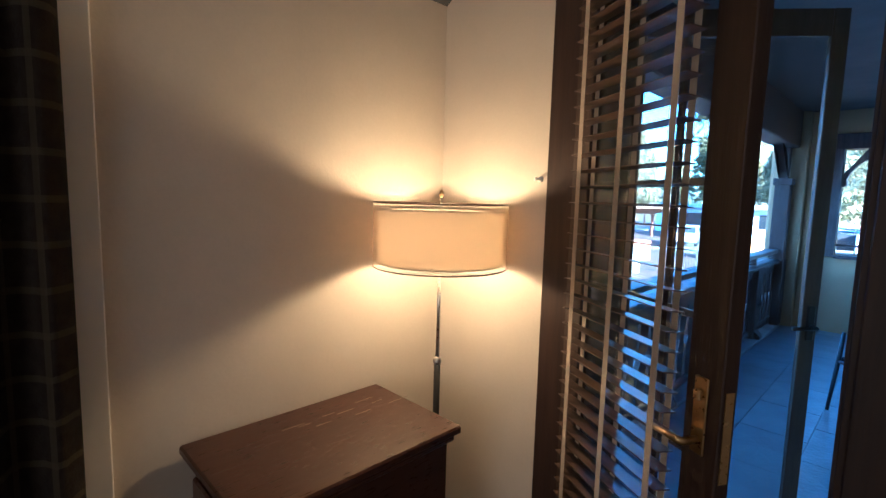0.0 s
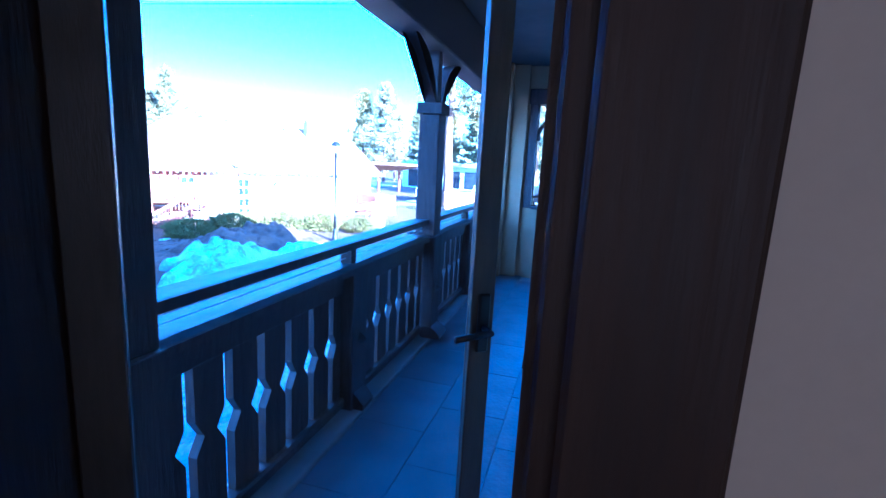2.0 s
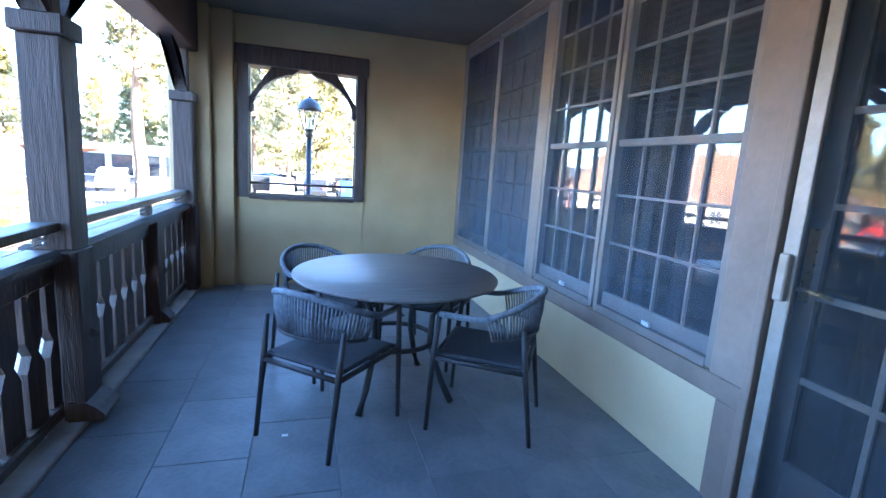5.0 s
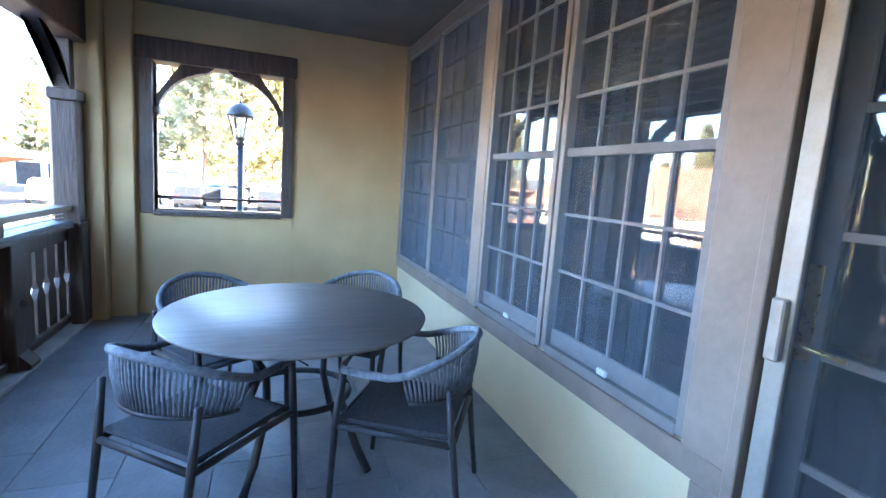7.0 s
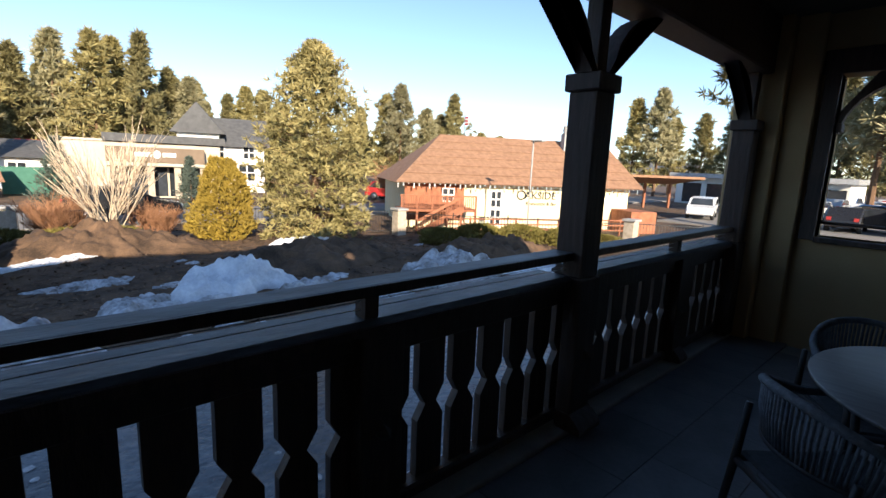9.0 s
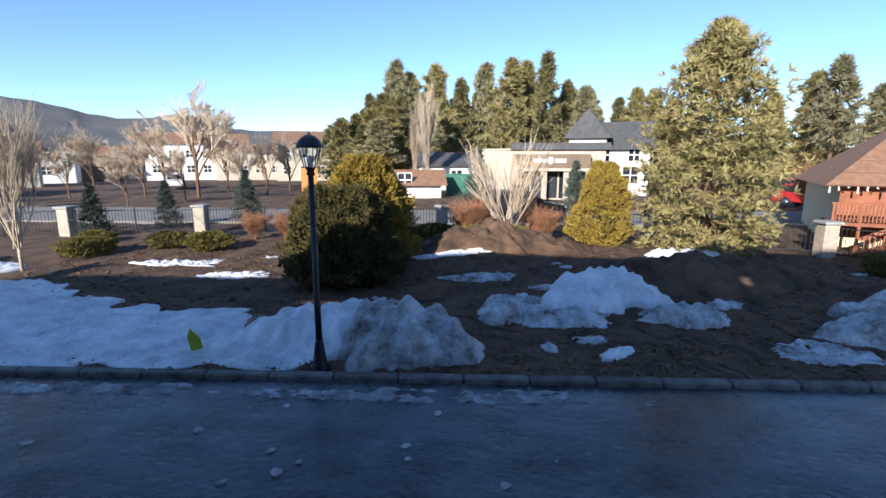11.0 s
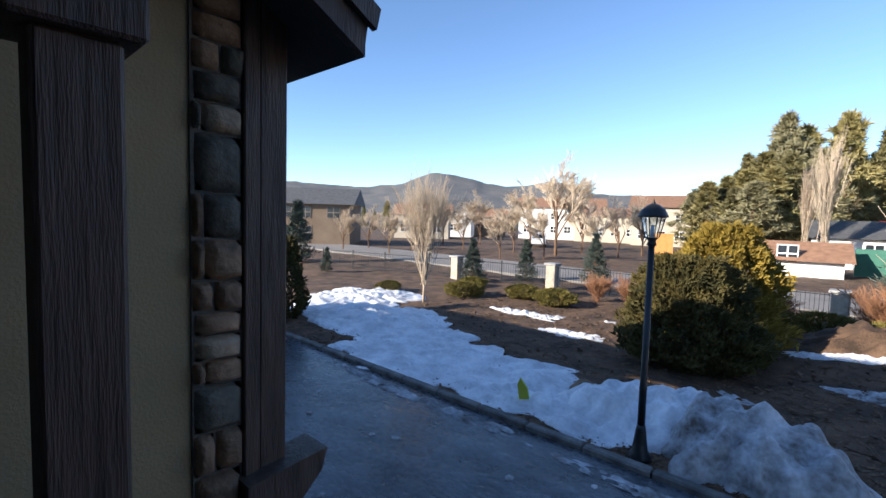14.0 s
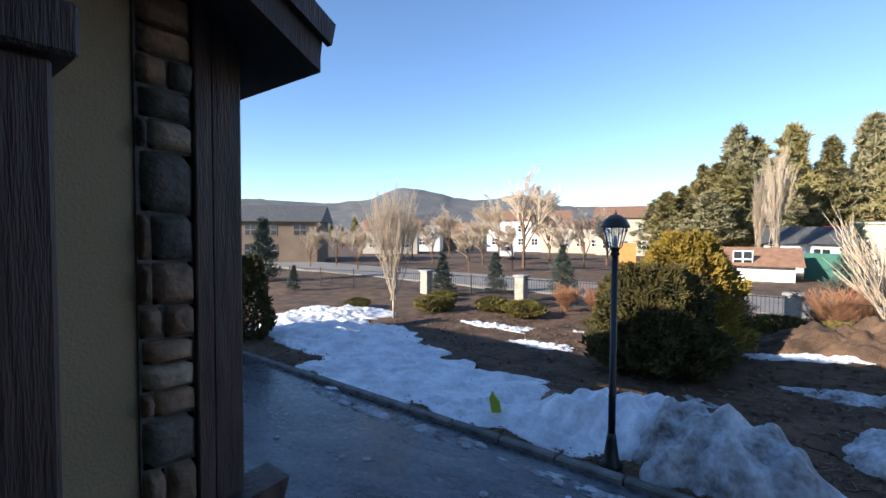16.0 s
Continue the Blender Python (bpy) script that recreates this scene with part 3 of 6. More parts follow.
box("frame_side", OX0 - 0.11, OX0, -0.03, 0.16, OZ0 - 0.03, OZ1 + 0.001, brown_wood, wf, bevel=0.005)
box("frame_side", OX1, OX1 + 0.10, -0.03, 0.16, OZ0 - 0.03, OZ1 + 0.001, brown_wood, wf, bevel=0.005)
box("frame_head", OX0 - 0.13, OX1 + 0.12, -0.035, 0.165, OZ1 + 0.001, OZ1 + 0.19, brown_wood, wf, bevel=0.006)
box("sill", OX0, OX1, -0.04, 0.2, OZ0 - 0.045, OZ0, brown_wood, wf, bevel=0.005)
for sgn, xa in ((1, OX0), (-1, OX1)):
    box("brace_block", min(xa, xa + sgn * 0.05), max(xa, xa + sgn * 0.05), 0.0, 0.13, 1.86, 1.93, brown_wood, wf, bevel=0.006)
    out = []
    for k in range(9):
        a = radians(78 * k / 8)
        out.append((xa + sgn * (0.55 - 0.52 * math.cos(a)), 1.85 + 0.43 * math.sin(a)))
    out += [(xa + sgn * 0.50, 2.318), (xa + sgn * 0.22, 2.318), (xa + sgn * 0.001, 2.0), (xa + sgn * 0.001, 1.85)]
    prism("brace", out, 1, 0.02, 0.11, brown_wood, wf)
tube("safety_bar", [(OX0, 0.1, 1.105), (OX1, 0.1, 1.105)], 0.014, brown_wood, wf)
structure(box("trim_11", 1.125, 1.137, FY - 0.008, FY - 0.001, -0.02, OZ0 - 0.03, stucco), "thin stucco control joint strip", "trim")

# columns
def column(y, x0=-0.725, x1=-0.555, half=False, cap=0.105):
    c = empty("column", "dark weathered timber column with capital and arched braces", "column", "timber columns", loc=(-0.64, y, 0))
    w = (x1 - x0) / 2
    box("shaft", -w, w, -w, w, 0.89, 1.86, col_wood, c, bevel=0.008)
    box("lower_shaft", 0.0, w + 0.015, -w - 0.01, w + 0.01, 0.021, 0.888, col_wood, c, bevel=0.006)
    box("capital", -cap, cap, -cap, cap, 1.86, 1.947, col_wood, c, bevel=0.007)
    box("king_post", -0.045, 0.045, -0.045, 0.045, 1.948, 2.339, col_wood, c, bevel=0.005)
    for sgn in (-1, 1):
        out = []
        for k in range(11):
            a = radians(90 * k / 10)
            out.append((sgn * (0.60 - 0.50 * math.cos(a)), 1.949 + 0.389 * math.sin(a)))
        out += [(sgn * 0.52, 2.339), (sgn * 0.30, 2.25), (sgn * 0.15, 2.09), (sgn * 0.05, 1.949)]
        if not half or sgn == half:
            prism("arched_brace", out, 0, -0.05, 0.05, col_wood, c)
    return c


column(2.80, -0.704, -0.576, 1, 0.095)
column(5.545)
column(8.055, half=-1)

# railing: boards with cut-out slots, cap, handrail
SP, SWD = 0.1955, 0.05


def rail_board(bm, y0, y1, left_slot, right_slot):
    """One board; the edges next to a slot carry half of the lozenge."""
    zc, zh, n = 0.437, 0.07, 0.042
    a, b = y0, y1
    pts = [(a, 0.10)]
    if left_slot:
        pts = [(a, 0.10), (a, zc - zh), (a + n, zc), (a, zc + zh), (a, 0.729)]
    else:
        pts = [(a, 0.10), (a, 0.729)]
    if right_slot:
        pts += [(b, 0.729), (b, zc + zh), (b - n, zc), (b, zc - zh), (b, 0.10)]
    else:
        pts += [(b, 0.729), (b, 0.10)]
    add_prism(bm, pts, 0, -0.715, -0.675)


railing = empty("railing", "dark brown balcony railing of slotted lozenge boards with frosted cap", "railing")


def half_bay(y_first, ya, yb):
    """Six slots from y_first, between ya and yb."""
    r = railing
    edges = [y_first + i * SP for i in range(6)]
    cur_y = ya
    for i, e in enumerate(edges):
        bm = bmesh.new()
        rail_board(bm, cur_y, e - SWD / 2, i > 0, True)
        part("board", bm, brown_rail, r)
        cur_y = e + SWD / 2
    bm = bmesh.new()
    rail_board(bm, cur_y, yb, True, False)
    part("board", bm, brown_rail, r)
    box("upper_rail", -0.73, -0.655, ya, yb, 0.7295, 0.848, brown_rail, r, bevel=0.006)
    box("bottom_rail", -0.735, -0.64, ya, yb, 0.035, 0.0995, brown_rail, r, bevel=0.012)
    return r


half_bay(3.05, 2.865, 4.14)
half_bay(4.441, 4.33, 5.53)
half_bay(5.845, 5.56, 6.935)
half_bay(7.235, 7.125, FY - 0.21)
for y in (4.235, 7.03):
    p = empty("railing_post", "dark brown railing post with pyramid stud and rounded foot", "railing post", "railing posts", loc=(-0.665, y, 0))
    box("post", -0.06, 0.065, -0.094, 0.094, 0.0, 0.848, brown_rail, p, bevel=0.006)
    bm = bmesh.new()
    add_lathe(bm, [(0.038, 0), (0.03, 0.012), (0.002, 0.045)], 4)
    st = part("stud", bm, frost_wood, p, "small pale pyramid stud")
    st.matrix_basis = pose(0.066, 0, 0.44, 0, 90, 0)
    prism("foot", [(-0.02, 0.021), (0.125, 0.021), (0.13, 0.05), (0.10, 0.085), (0.066, 0.12), (-0.02, 0.12)], 1, -0.07, 0.07, brown_rail, p)
for y in (5.545,):
    bm = bmesh.new()
    add_lathe(bm, [(0.038, 0), (0.03, 0.012), (0.002, 0.045)], 4)
    st = tagged(part("stud", bm, frost_wood), "small pale pyramid stud on the column foot", "stud")
    st.matrix_basis = pose(-0.5395, y, 0.44, 0, 90, 0)
    tagged(prism("column_foot", [(-0.62, 0.021), (-0.465, 0.021), (-0.46, 0.05), (-0.49, 0.085), (-0.538, 0.12), (-0.62, 0.12)], 1, y - 0.105, y + 0.105, brown_rail), "rounded brown wooden foot block at a column", "foot block")
for y0, y1 in ((2.865, 5.46), (5.63, FY - 0.21)):
    c = railing
    bm = bmesh.new()
    add_prism(bm, [(-0.86, 0.852), (-0.86, 0.872), (-0.83, 0.890), (-0.63, 0.893), (-0.60, 0.878), (-0.595, 0.849), (-0.62, 0.8485)], 1, y0, y1)
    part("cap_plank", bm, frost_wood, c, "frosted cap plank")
    bm = bmesh.new()
    add_prism(bm, [(-0.597, 0.846), (-0.590, 0.846), (-0.590, 0.876), (-0.597, 0.880)], 1, y0, y1)
    part("front_edge", bm, brown_rail, c)
    h = railing
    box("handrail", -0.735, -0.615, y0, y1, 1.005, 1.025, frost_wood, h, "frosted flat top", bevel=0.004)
    box("lower_rail", -0.705, -0.6149, y0, y1, 0.985, 1.0048, brown_rail, h)
    box("inner_edge", -0.6148, -0.606, y0, y1, 0.984, 1.024, brown_rail, h)
    ym = (y0 + y1) / 2 + 0.035
    box("short_post", -0.70, -0.63, ym - 0.03, ym + 0.03, 0.894, 0.984, brown_rail, h, bevel=0.003)
    for z in (0.925, 0.955):
        tube("cable", [(-0.668, y0, z), (-0.668, y1, z)], 0.0022, steel, h, sides=5)
        for ye in (y0, y1):
            s = 1 if ye == y0 else -1
            tube("cable_end", [(-0.668, ye, z), (-0.668, ye + s * 0.012, z)], 0.009, steel, h, sides=8)
box("snow_line", -0.80, -0.745, 2.85, FY - 0.25, 0.02, 0.035, snow_mat)
tagged(bpy.data.objects["snow_line"], "thin line of old snow at the slab edge", "snow", kind="stuff")

# facade with windows
wins = [(7.30, 8.24), (6.35, 7.26), (5.40, 6.18), (4.455, 5.345)]
WZ0, WZ1 = 0.585, 2.66
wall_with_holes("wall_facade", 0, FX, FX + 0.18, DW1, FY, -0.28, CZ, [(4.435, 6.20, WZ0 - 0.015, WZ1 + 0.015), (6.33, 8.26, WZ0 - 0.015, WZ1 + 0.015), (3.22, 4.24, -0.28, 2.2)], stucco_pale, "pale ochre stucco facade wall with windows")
T = FX - 0.024
for i, (y0, y1, z0, z1) in enumerate(((4.26, 8.338, 0.47, 0.57), (4.26, 8.338, 2.675, 2.775), (8.255, 8.338, 0.5702, 2.6748), (6.195, 6.335, 0.5702, 2.6748), (4.26, 4.44, 0.5702, 2.6748), (4.26, 4.385, 0.0, 0.4698))):
    structure(box("trim_%d" % (20 + i), T, FX - 0.001, y0, y1, z0, z1, taupe, bevel=0.005), "taupe painted board around the windows", "trim")
for i, (y0, y1) in enumerate(wins):
    w = structure(empty("window_%d" % (2 + i), "taupe double-hung window with small panes and screen", "window", loc=(FX, 0, 0)), "taupe double-hung window with small panes and screen", "window")
    for a, b in ((y0 - 0.02, y0 + 0.02), (y1 - 0.02, y1 + 0.02)):
        box("window_frame", -0.018, 0.06, a, b, WZ0, WZ1, window_paint, w, bevel=0.003)
    for a, b in ((WZ0 - 0.012, WZ0 + 0.035), (WZ1 - 0.03, WZ1 + 0.012)):
        box("window_frame", -0.0175, 0.06, y0 + 0.02, y1 - 0.02, a, b, window_paint, w, bevel=0.003)
    zm = 1.605
    box("meeting_rail", 0.0, 0.055, y0 + 0.02, y1 - 0.02, zm - 0.02, zm + 0.02, window_paint, w, bevel=0.003)
    p = box("pane", 0.034, 0.038, y0 + 0.02, y1 - 0.02, WZ0 + 0.035, WZ1 - 0.03, pane, w)
    p.visible_shadow = False
    wd = (y1 - y0) / 4
    for k in (1, 2, 3):
        box("muntin", 0.018, 0.0335, y0 + k * wd - 0.007, y0 + k * wd + 0.007, WZ0 + 0.035, WZ1 - 0.03, window_paint, w)
    for z in (1.01, 1.30, 1.875, 2.13, 2.39):
        box("muntin", 0.0185, 0.0332, y0 + 0.02, y1 - 0.02, z - 0.007, z + 0.007, window_paint, w)
    box("screen", -0.012, -0.011, y0 + 0.02, y1 - 0.02, WZ0 + 0.035, WZ1 - 0.03, dense_screen if i < 2 else window_screen, w, "fine grey insect screen")
    box("lower_sash_rail", 0.014, 0.0336, y0 + 0.02, y1 - 0.02, WZ0 + 0.035, WZ0 + 0.12, window_paint, w, bevel=0.003)
    box("sash_lock", -0.006, 0.012, (y0 + y1) / 2 - 0.03, (y0 + y1) / 2 + 0.03, 0.622, 0.648, white_plastic, w, "white plastic sash lift", bevel=0.003)
    bm = bmesh.new()
    for k in range(22):
        z = 2.62 - k * 0.042
        add_box(bm, 0.10, 0.145, y0 + 0.03, y1 - 0.03, z, z + 0.004, None)
    bl_ = tagged(part("window_blind", bm, slat_wood), "dark wooden blind half lowered behind the window", "window blind")
    bl_.location = (FX, 0, 0)
    for k in (0.16, 0.5, 0.84):
        yy = y0 + (y1 - y0) * k
        cb = bmesh.new()
        n_ = 8
        ring = [[cb.verts.new((0.165 + 0.012 * math.sin(q * 1.9), yy - 0.05 + q * 0.1 / n_, z)) for q in range(n_ + 1)] for z in (0.5, 2.66)]
        for q in range(n_):
            cb.faces.new((ring[0][q], ring[0][q + 1], ring[1][q + 1], ring[1][q]))
        dr = tagged(part("drape", cb, blind_pale, smooth=True), "narrow pale grey drape behind the window", "drape", "drapes behind the windows")
        dr.location = (FX, 0, 0)
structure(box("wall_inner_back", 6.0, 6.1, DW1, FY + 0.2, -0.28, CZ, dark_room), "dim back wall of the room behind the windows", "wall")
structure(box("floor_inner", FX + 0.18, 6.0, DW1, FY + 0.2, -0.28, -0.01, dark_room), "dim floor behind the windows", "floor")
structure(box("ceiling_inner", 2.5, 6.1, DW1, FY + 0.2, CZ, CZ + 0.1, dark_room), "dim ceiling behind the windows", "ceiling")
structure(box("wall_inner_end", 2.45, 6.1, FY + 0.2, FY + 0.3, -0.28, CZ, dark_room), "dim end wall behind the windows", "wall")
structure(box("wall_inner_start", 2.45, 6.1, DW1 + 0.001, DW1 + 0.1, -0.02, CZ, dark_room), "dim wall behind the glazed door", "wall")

# glazed door in the facade with aluminium screen frame
d3 = structure(empty("door_3", "grey glazed door behind a silver aluminium screen frame", "door", loc=(FX, 0, 0)), "grey glazed door behind a silver aluminium screen frame", "door")
for y0, y1 in ((4.14, 4.20), (3.26, 3.32)):
    box("screen_stile", -0.03, -0.005, y0, y1, 0.02, 2.16, alu, d3, bevel=0.003)
for y0, y1 in ((4.215, 4.255), (3.205, 3.245)):
    box("outer_frame", -0.05, 0.02, y0, y1, 0.0, 2.2, taupe, d3, bevel=0.004)
for z0, z1 in ((0.02, 0.12), (2.09, 2.16)):
    box("screen_rail", -0.029, -0.006, 3.32, 4.14, z0, z1, alu, d3, bevel=0.003)
box("screen", -0.018, -0.017, 3.32, 4.14, 0.12, 2.09, screen_mesh, d3, "grey insect mesh")
for y0, y1 in ((4.105, 4.2), (3.26, 3.36)):
    box("stile", 0.05, 0.09, y0, y1, 0.02, 2.16, grey_paint, d3, bevel=0.003)
for z0, z1 in ((0.02, 0.34), (2.06, 2.16)):
    box("rail", 0.051, 0.089, 3.36, 4.105, z0, z1, grey_paint, d3, bevel=0.003)
pp = box("pane", 0.068, 0.072, 3.36, 4.105, 0.34, 2.06, pane, d3)
pp.visible_shadow = False
for z in (0.68, 1.01, 1.345, 1.68):
    box("muntin", 0.052, 0.067, 3.36, 4.105, z - 0.012, z + 0.012, window_paint, d3)
for y in (3.61, 3.855):
    box("muntin", 0.053, 0.0665, y - 0.01, y + 0.01, 0.34, 2.06, window_paint, d3)
for yy in (3.5, 3.74, 3.99):
    cb = bmesh.new()
    ring = [[cb.verts.new((0.19 + 0.012 * math.sin(q * 1.9), yy - 0.04 + q * 0.01, z)) for q in range(9)] for z in (0.02, 2.2)]
    for q in range(8):
        cb.faces.new((ring[0][q], ring[0][q + 1], ring[1][q + 1], ring[1][q]))
    bmesh.ops.solidify(cb, geom=cb.faces, thickness=0.003)
    dr = tagged(part("drape", cb, blind_pale, smooth=True), "narrow pale grey drape behind the glazed door", "drape", "drapes behind the windows")
    dr.location = (FX, 0, 0)
box("latch", -0.06, -0.03, 4.15, 4.19, 0.98, 1.16, alu, d3, "silver screen door latch", bevel=0.005)
tube("lever_handle", [(0.05, 4.15, 1.03), (0.01, 4.15, 1.03), (0.008, 4.12, 1.032), (0.01, 4.02, 1.025)], 0.008, brass, d3, "brass lever handle")
box("handle_plate", 0.046, 0.0499, 4.13, 4.17, 0.98, 1.26, brass, d3, bevel=0.001)

# outside corner of the building: stone, boards
structure(box("wall_wing", -1.31, -1.0, DW1 - 0.12, DW1 - 0.02, -1.8, CZ - 0.1, mortar), "dark mortar backing behind the corner stones", "wall")
structure(box("wall_below", -1.31, 4.35, 2.0, DW1, -1.9, -0.2501, stucco), "stucco wall below the balcony", "wall")
structure(box("wall_wing_west", -1.345, -1.3105, -14, DW1 - 0.13, -1.9, 2.05, brown_ext), "brown outside wall of the wing", "wall")
structure(box("wall_under_balcony", -0.75, -0.70, DW1, FY + 0.2, -1.9, -0.28, stucco), "stucco wall below the railing", "wall")
structure(box("trim_31", -1.190, -1.139, DW1 - 0.02, DW1 + 0.034, 0.67, 2.6, brown_wood, bevel=0.004), "dark grey-brown corner board", "trim")
structure(box("trim_32", -1.285, -1.192, DW1 - 0.03, DW1 + 0.030, 0.67, 2.6, brown_wood, bevel=0.004), "dark grey-brown corner board", "trim")
structure(prism("trim_33", [(-1.12, 0.58), (-1.31, 0.58), (-1.39, 0.66), (-1.41, 0.735), (-1.12, 0.70)], 1, DW1 - 0.05, DW1 + 0.10, brown_wood), "dark wooden ledge at the foot of the corner boards", "trim")
structure(box("trim_34", -1.34, -1.13, DW1 - 0.03, DW1 + 0.05, -1.9, 0.579, brown_wood, bevel=0.004), "dark skirting boards under the ledge", "trim")
quoin = structure(box("stone_backing", -1.137, -0.986, DW1 - 0.02, DW1 + 0.012, -0.25, CZ - 0.02, mortar), "dark mortar bed of the stone strip", "stonework")
rs = random.Random(4)
SX0, SX1 = -1.138, -0.989


def stone(x0, x1, z0, z1, material):
    """One rounded, uneven field stone of the strip."""
    bm = bmesh.new()
    w, h, d = (x1 - x0) / 2, (z1 - z0) / 2, rs.uniform(0.03, 0.05)
    bmesh.ops.create_grid(bm, x_segments=5, y_segments=5, size=1.0)
    off = rs.uniform(0, 50)
    for v in bm.verts:
        u, q = v.co.x, v.co.y
        edge = max(abs(u), abs(q))
        corner = 1 - 0.035 * (abs(u) * abs(q)) ** 2
        jig = 0.05 * noise.noise((u * 1.6 + off, q * 1.6, off))
        y = DW1 + 0.012 + d * (1 - edge ** 7) + 0.010 * noise.noise((u * 2 + off, q * 2, 3)) * (edge < 0.99)
        v.co = Vector(((x0 + x1) / 2 + w * u * (corner + jig), y, (z0 + z1) / 2 + h * q * (corner - jig)))
    ring = bmesh.ops.extrude_edge_only(bm, edges=[e for e in bm.edges if e.is_boundary])
    for v in ring["geom"]:
        if isinstance(v, bmesh.types.BMVert):
            v.co.y = DW1 + 0.004
    part("stone", bm, material, quoin, smooth=True)


def course(z0, z1, cut, m1, m2=None):
    """A course of the strip; cut: share of its width taken by the first stone (0: one stone)."""
    g = 0.003
    if not cut:
        stone(SX0 + rs.uniform(0, 0.006), SX1 - rs.uniform(0, 0.006), z0 + g, z1 - g, m1)
    else:
        xm = SX0 + (SX1 - SX0) * cut
        stone(SX0, xm - g, z0 + g, z1 - g, m1)
        stone(xm + g, SX1, z0 + g + rs.uniform(0, 0.01), z1 - g, m2)


B, D, P = stone_mat, stone_dark, stone_pale
z = -0.2
while z < 0.50:
    h = rs.uniform(0.09, 0.17)
    course(z, min(z + h, 0.56), rs.choice((0, 0, 0.4)), B, D)
    z += h
for z0, z1, cut, m1, m2 in ((0.56, 0.74, 0, B, B), (0.74, 0.88, 0.58, B, B), (0.88, 1.03, 0, D, D), (1.03, 1.11, 0.80, B, B),
                            (1.11, 1.19, 0, P, P), (1.19, 1.26, 0, B, B), (1.26, 1.36, 0.60, B, B), (1.36, 1.49, 0.80, B, B),
                            (1.49, 1.63, 0.80, D, B), (1.63, 1.81, 0, D, D), (1.81, 1.90, 0.84, P, D), (1.90, 1.99, 0, D, D),
                            (1.99, 2.08, 0.45, D, B), (2.08, 2.16, 0, B, B), (2.16, 2.26, 0, B, B), (2.26, 2.36, 0.5, D, B), (2.36, 2.5, 0, B, B), (2.5, 2.64, 0, D, B)):
    course(z0, z1, cut, m1, m2)
# roof over the wing and the balcony
def roof_z(x):
    return 2.18 + (x + 1.47) * 0.58


def roof_slab(name, x0, y0, y1, material, label, lift=0.0, ridge=5.5, top=7.6):
    t = 0.12
    bm = bmesh.new()
    add_prism(bm, [(x0, roof_z(x0) + lift), (ridge, top), (14, 3.2), (14, 3.2 - t), (ridge, top - t), (x0, roof_z(x0) - t + lift)], 1, y0, y1)
    return structure(part(name, bm, material), label, "roof")


roof_slab("roof_wing_south", -1.43, -14, -6.5, roof_dark, "dark shingled roof over the lower part of the wing", 0, 3.4, 5.0)
roof_slab("roof_wing", -1.43, -6.499, DW1 + 0.26, roof_dark, "dark shingled roof over the building wing", top=7.0)
roof_slab("roof_balcony", -1.0, DW1 + 0.262, 9.2, roof_dark, "dark shingled roof over the balcony", 0.75)
bm = bmesh.new()
add_prism(bm, [(-1.395, roof_z(-1.395) - 0.15), (-1.415, roof_z(-1.415)), (-0.8, roof_z(-0.8)), (-0.8, roof_z(-0.8) - 0.15)], 1, DW1 + 0.262, DW1 + 0.30)
structure(part("trim_41", bm, brown_wood), "dark brown rake board under the roof edge", "trim")
bm = bmesh.new()
add_prism(bm, [(-1.425, roof_z(-1.425) - 0.055), (-1.44, roof_z(-1.44) + 0.02), (-0.8, roof_z(-0.8) + 0.03), (-0.8, roof_z(-0.8) - 0.06)], 1, DW1 + 0.301, DW1 + 0.325)
structure(part("trim_42", bm, brown_wood), "upper dark brown rake board under the roof edge", "trim")
structure(box("wall_building_end", 2.5, 14, 9.0, 9.2, -1.9, 4.5, stucco), "stucco side wall of the building", "wall")

# table and chairs
tb = empty("round_table", "round grey-brown patio table with charcoal curved legs", "table", loc=(1.04, 5.63, 0))
lathe("tabletop", [(0.001, 0.725), (0.585, 0.725), (0.612, 0.735), (0.615, 0.745), (0.61, 0.75), (0.001, 0.751)], table_mat, tb, sides=64)
for k in range(4):
    a = radians(45 + 90 * k + 8)
    c, s_ = math.cos(a), math.sin(a)
    tube("leg", [(0.40 * c, 0.40 * s_, 0.0), (0.33 * c, 0.33 * s_, 0.12), (0.24 * c, 0.24 * s_, 0.34), (0.25 * c, 0.25 * s_, 0.52), (0.36 * c, 0.36 * s_, 0.66), (0.48 * c, 0.48 * s_, 0.724)], [0.022, 0.02, 0.018, 0.018, 0.018, 0.02], frame_mat, tb)
ring = [(0.25 * math.cos(2 * math.pi * k / 28), 0.25 * math.sin(2 * math.pi * k / 28), 0.34) for k in range(29)]
tube("ring_stretcher", ring, 0.016, frame_mat, tb)
tube("hook_wire", [(0.0, -0.1, 0.72), (0.03, -0.12, 0.6), (-0.03, -0.1, 0.55), (0.04, -0.09, 0.5)], 0.005, frame_mat, tb, sides=5)


